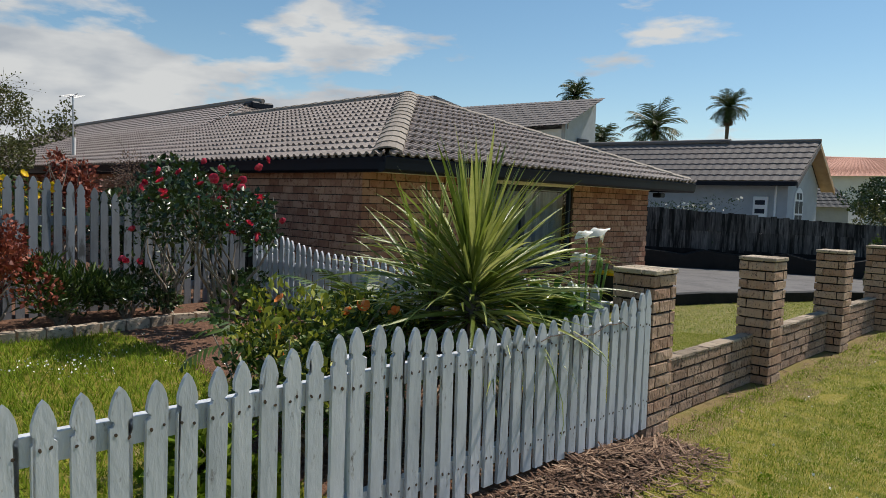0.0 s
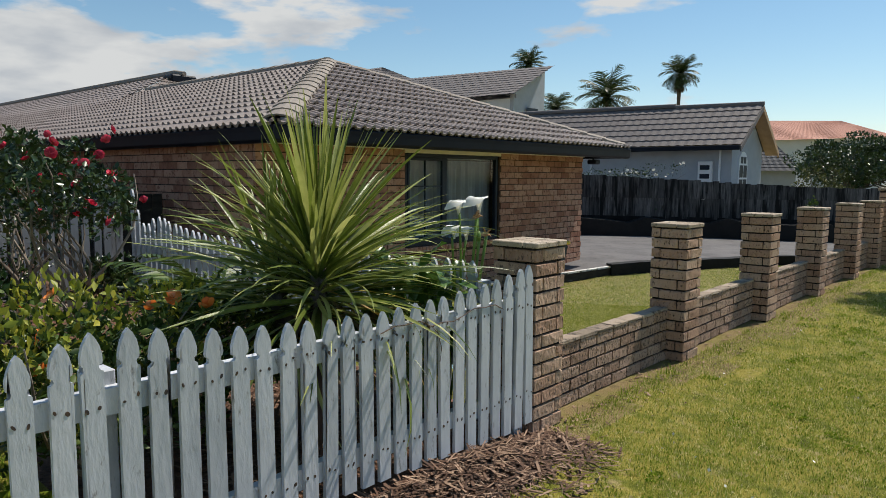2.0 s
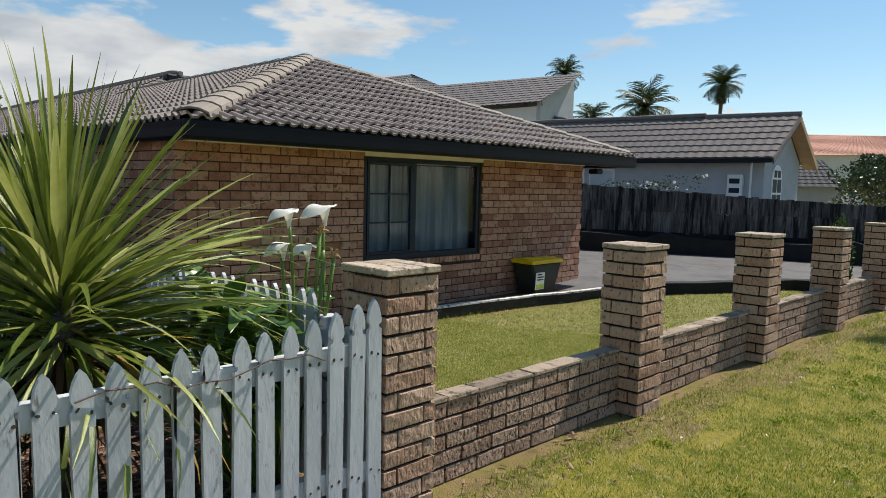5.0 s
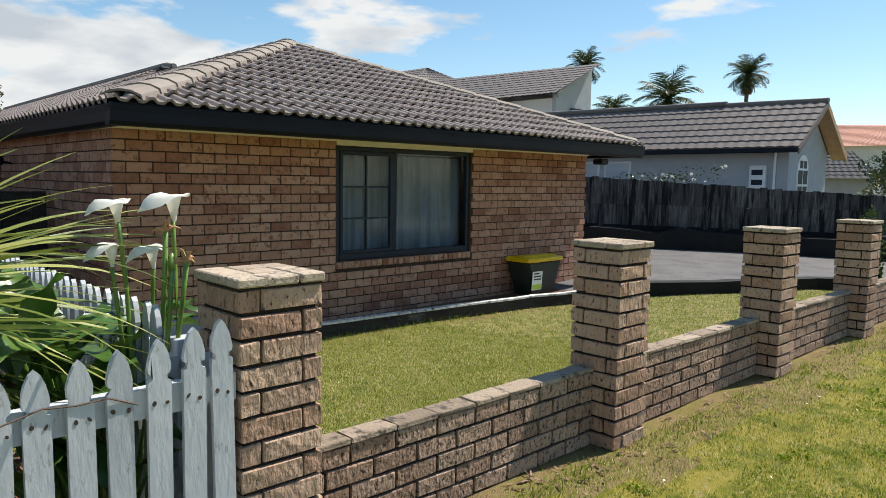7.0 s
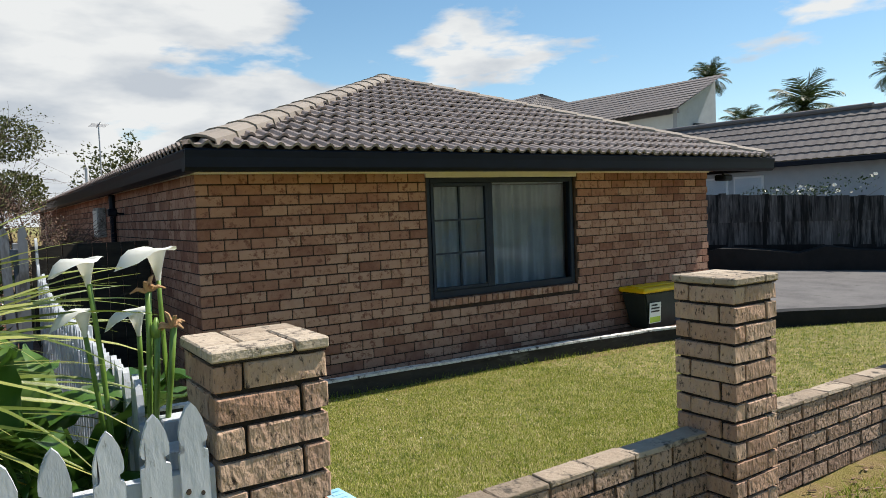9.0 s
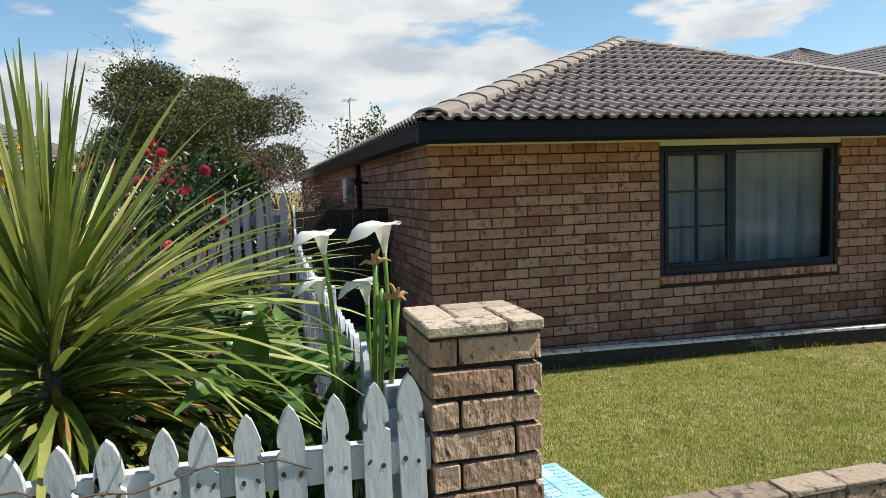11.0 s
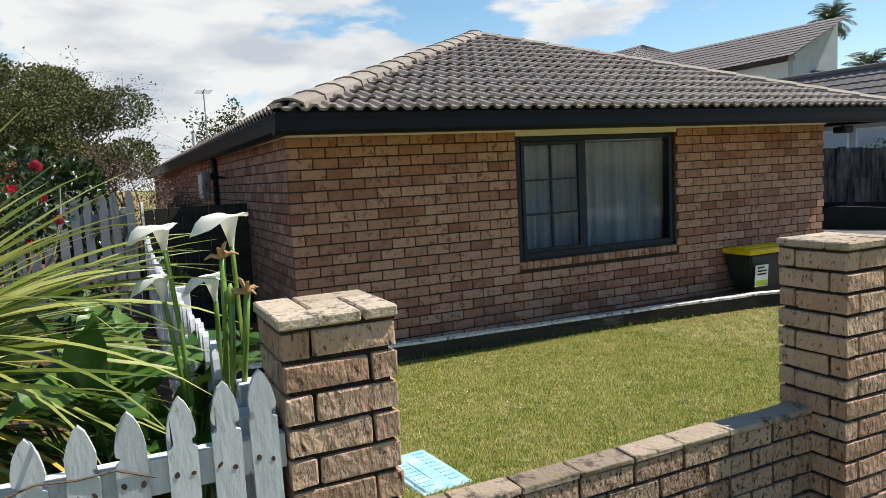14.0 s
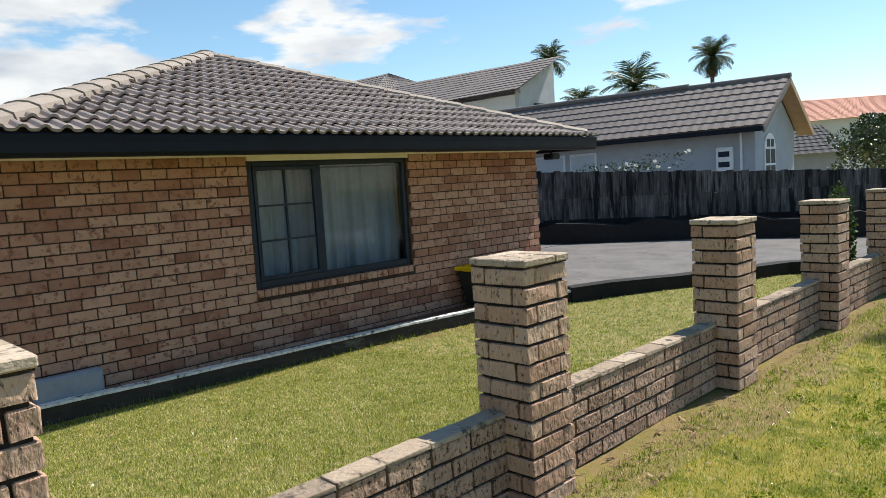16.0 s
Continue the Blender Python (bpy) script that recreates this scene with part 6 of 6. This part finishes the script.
# ---- grass, straw and fallen bits ----
def blades(name, label, regions, mat, seed, cat="grass"):
    """Mown blades strewn over rectangles (x0, x1, y0, y1, count, height, width, test)."""
    g = np.random.default_rng(seed)
    V, T = [], []
    off = 0
    for x0, x1, y0, y1, n, h, w, test in regions:
        x, y = g.uniform(x0, x1, n), g.uniform(y0, y1, n)
        keep = np.array([test(a, b) for a, b in zip(x, y)]) if test else np.ones(n, bool)
        x, y = x[keep], y[keep]
        n = len(x)
        z = np.array([ground_z(a, b) for a, b in zip(x, y)])
        hh = h * g.uniform(.45, 1.3, n)
        a = g.uniform(0, math.tau, n)
        lean = g.uniform(.2, 1.3, n) * hh
        dx, dy = np.cos(a), np.sin(a)
        ww = w * g.uniform(.6, 1.3, n)
        v = np.empty((n, 3, 3), np.float32)
        v[:, 0] = np.stack([x - dy * ww, y + dx * ww, z - .004], 1)
        v[:, 1] = np.stack([x + dy * ww, y - dx * ww, z - .004], 1)
        v[:, 2] = np.stack([x + dx * lean, y + dy * lean, z + hh], 1)
        V.append(v.reshape(-1, 3)); T.append(np.arange(n * 3).reshape(-1, 3) + off)
        off += n * 3
    ob = link(name, mesh_arrays(name, np.concatenate(V), np.concatenate(T), [mat]))
    return tagged(ob, label, cat, kind="stuff")


def in_lawn(x, y):
    return x > edge_x(y) + .05


def patchy(x, y):
    return noise.noise((x * 1.4, y * 1.4, 11)) > -.55 - .3 * noise.noise((x * 6, y * 6, 2))


def not_mulch(x, y):
    wob = .35 * noise.noise((x * 1.1, y * 1.1, 1))
    return not (x < -1.12 + wob * .8 and y < 5.0) and patchy(x, y)


def garden_grass(x, y):
    wob = .35 * noise.noise((x * 1.1, y * 1.1, 1))
    return not (x > -3.3 + wob and y > 2.5 or x < -5.7 or (y > 3.0 + wob and x < -4.0 + wob))


blades("grass", "short mown grass of the street verge", [(-1.6, 1.2, 2.6, 9.0, 110000, .019, .0027, not_mulch), (-1.6, 1.0, 9.0, 16.0, 42000, .022, .004, patchy), (-1.5, .8, 16, 30, 9000, .03, .008, None)], M["blade"], 1)
blades("grass", "short mown grass of the front lawn", [(-3.6, -1.87, 4.9, 9.5, 150000, .017, .0025, in_lawn), (-5.9, -3.6, 4.9, 9.5, 110000, .018, .003, in_lawn), (-5.8, -1.92, 9.5, 16, 52000, .022, .004, in_lawn)], M["blade"], 2)
blades("grass", "longer grass along the lawn edging and wall foot", [(-5.95, -5.5, 5.5, 11.5, 1800, .07, .003, lambda x, y: .03 < x - edge_x(y) < .16), (-1.62, -1.46, 5.2, 16, 2200, .055, .003, lambda x, y: noise.noise((0, y * 1.6, 4)) > -.05)], M["clover"], 3)
blades("grass", "fresh green clover and grass in the verge", [(-1.0, 1.2, 3.0, 9.0, 42000, .017, .0034, lambda x, y: noise.noise((x * .9, y * .9, 21)) + .5 * noise.noise((x * 4, y * 4, 3)) > -.1 - .35 * (x + .6)), (-1.0, 1.0, 9.0, 20.0, 16000, .02, .006, None)], M["clover"], 8)
blades("grass", "green garden grass inside the picket fence", [(-5.7, -1.7, -1.0, 3.6, 60000, .05, .0045, garden_grass)], M["clover"], 5)


def clover_patches():
    g = np.random.default_rng(9)
    cs = []
    for _ in range(70):
        x, y = g.uniform(-1.3, .6), g.uniform(3.5, 11)
        cs.append(((x, y, .012), (g.uniform(.03, .1), g.uniform(.03, .1), .008), 1))
    v, t = leaf_cloud(cs, 3600, .016, .5, 3, up=.6)
    tagged(link("clover", mesh_arrays("clover", v, t, [M["clover"]])), "patches of clover and broadleaf weeds in the verge", "weeds", kind="stuff")
    pts = [((g.uniform(-5.4, -4.2), g.uniform(1.2, 3.2), .33), (.3, .3, .015), 1) for _ in range(12)] + [((g.uniform(-1.2, .5), g.uniform(4, 10), .03), (.6, .6, .008), .4) for _ in range(8)] + [((g.uniform(-5, -2.4), g.uniform(5.5, 9), -.06), (.8, .8, .02), .25) for _ in range(5)]
    v, t = leaf_cloud(pts, 280, .016, .5, 6, up=.2)
    tagged(link("daisies", mesh_arrays("daisies", v, t, [M["daisy"]])), "scattered small white petals and daisies in the grass", "flowers", kind="stuff")


clover_patches()


def straw():
    g = np.random.default_rng(17)
    V, T = [], []
    n = 7600
    which = g.uniform(size=n)
    x = np.where(which < .6, -1.55 + np.abs(g.normal(0, .22, n)), g.uniform(-3.1, -1.75, n))
    y = np.where(which < .6, g.uniform(2.6, 5.0, n), g.uniform(3.0, 4.6, n))
    foot = which > .91                              # thin litter along the foot of the low walls
    x = np.where(foot, -1.7 + np.abs(g.normal(0, .2, n)), x)
    y = np.where(foot, g.uniform(5.0, 13.0, n), y)
    z = np.array([ground_z(a, b) for a, b in zip(x, y)]) + np.where(foot, g.uniform(.002, .015, n), g.uniform(.002, .03, n))
    a, l, w = g.uniform(0, math.tau, n), np.where(foot, g.uniform(.015, .06, n), g.uniform(.02, .13, n)), g.uniform(.0015, .0075, n)
    d = np.stack([np.cos(a), np.sin(a), g.normal(0, .18, n)], 1)
    s = np.stack([-np.sin(a), np.cos(a), np.zeros(n)], 1) * w[:, None]
    p = np.stack([x, y, z], 1)
    q = p + d * l[:, None]
    v = np.stack([p - s, p + s, q + s, q - s], 1).reshape(-1, 3)
    b = np.arange(n)[:, None] * 4
    t = np.concatenate([b + np.array([[0, 1, 2]]), b + np.array([[0, 2, 3]])], 1).reshape(-1, 3)
    tagged(link("dead_leaves", mesh_arrays("dead_leaves", v, t, [M["straw"]])), "dry brown straw and dead leaves heaped under the pickets", "litter", kind="stuff")


straw()


# ---- bricks of the house walls (last: many pieces) ----
def house_bricks():
    me = [brick_mesh("brick", BRICK_L, .05, BRICK_H, M["brick_house"], 70 + s, .0016) for s in range(4)]
    r = random.Random(14)
    y0w, y1w, z0w, z1w = WIN
    z0w -= .085
    rest_v, rest_f = [], []
    count = 0
    c = 0
    z = WALL_TOP - COURSE / 2 + .006
    while z > -.3:
        y = WY0 - (.12 if c % 2 else 0)
        while y < WY1:
            a, b = max(y, WY0), min(y + BRICK_L, WY1)
            y += BRICK_L + JOINT
            spans = [(a, b)]
            if z - BRICK_H / 2 < z1w + .05 and z + BRICK_H / 2 > z0w:
                spans = [(a, min(b, y0w - .022)), (max(a, y1w + .022), b)]
            for s, e in spans:
                if e - s < .03:
                    continue
                if (s + e) / 2 < 10.6 and z > -.1 and count < 300 and e - s > .2:
                    link("brick", me[r.randrange(4)], wall_front, m=pose(WX - .025 + r.uniform(-.001, .0015), (s + e) / 2, z, r.uniform(-.2, .2), 0, 90))
                    wall_front.children[-1].scale.x = (e - s) / BRICK_L
                    count += 1
                else:
                    k = len(rest_v)
                    j = r.uniform(-.0012, .0012)
                    rest_v += box_verts(WX - .05, s, z - BRICK_H / 2, WX + j, e, z + BRICK_H / 2)
                    rest_f += [tuple(i + k for i in f) for f in BOX_F]
        z -= COURSE
        c += 1
    ob = link("brickwork", mesh_np("brickwork", rest_v, rest_f, M["brick_house"]), wall_front)
    ob["kind"] = "stuff"
    vs, fs = [], []
    c, z = 0, WALL_TOP - COURSE / 2 + .006
    while z > -.3:
        x = WX - .058
        short = c % 2 == 1
        while x > -24:
            a, b = x - (.108 if short else BRICK_L), x
            k = len(vs)
            vs += box_verts(a, WY0 + r.uniform(-.0012, .0012), z - BRICK_H / 2, b, WY0 + .05, z + BRICK_H / 2)
            fs += [tuple(i + k for i in f) for f in BOX_F]
            x = a - JOINT
            short = False
        z -= COURSE
        c += 1
    ob = link("brickwork", mesh_np("brickwork", vs, fs, M["brick_house"]), wall_side)
    ob["kind"] = "stuff"


house_bricks()
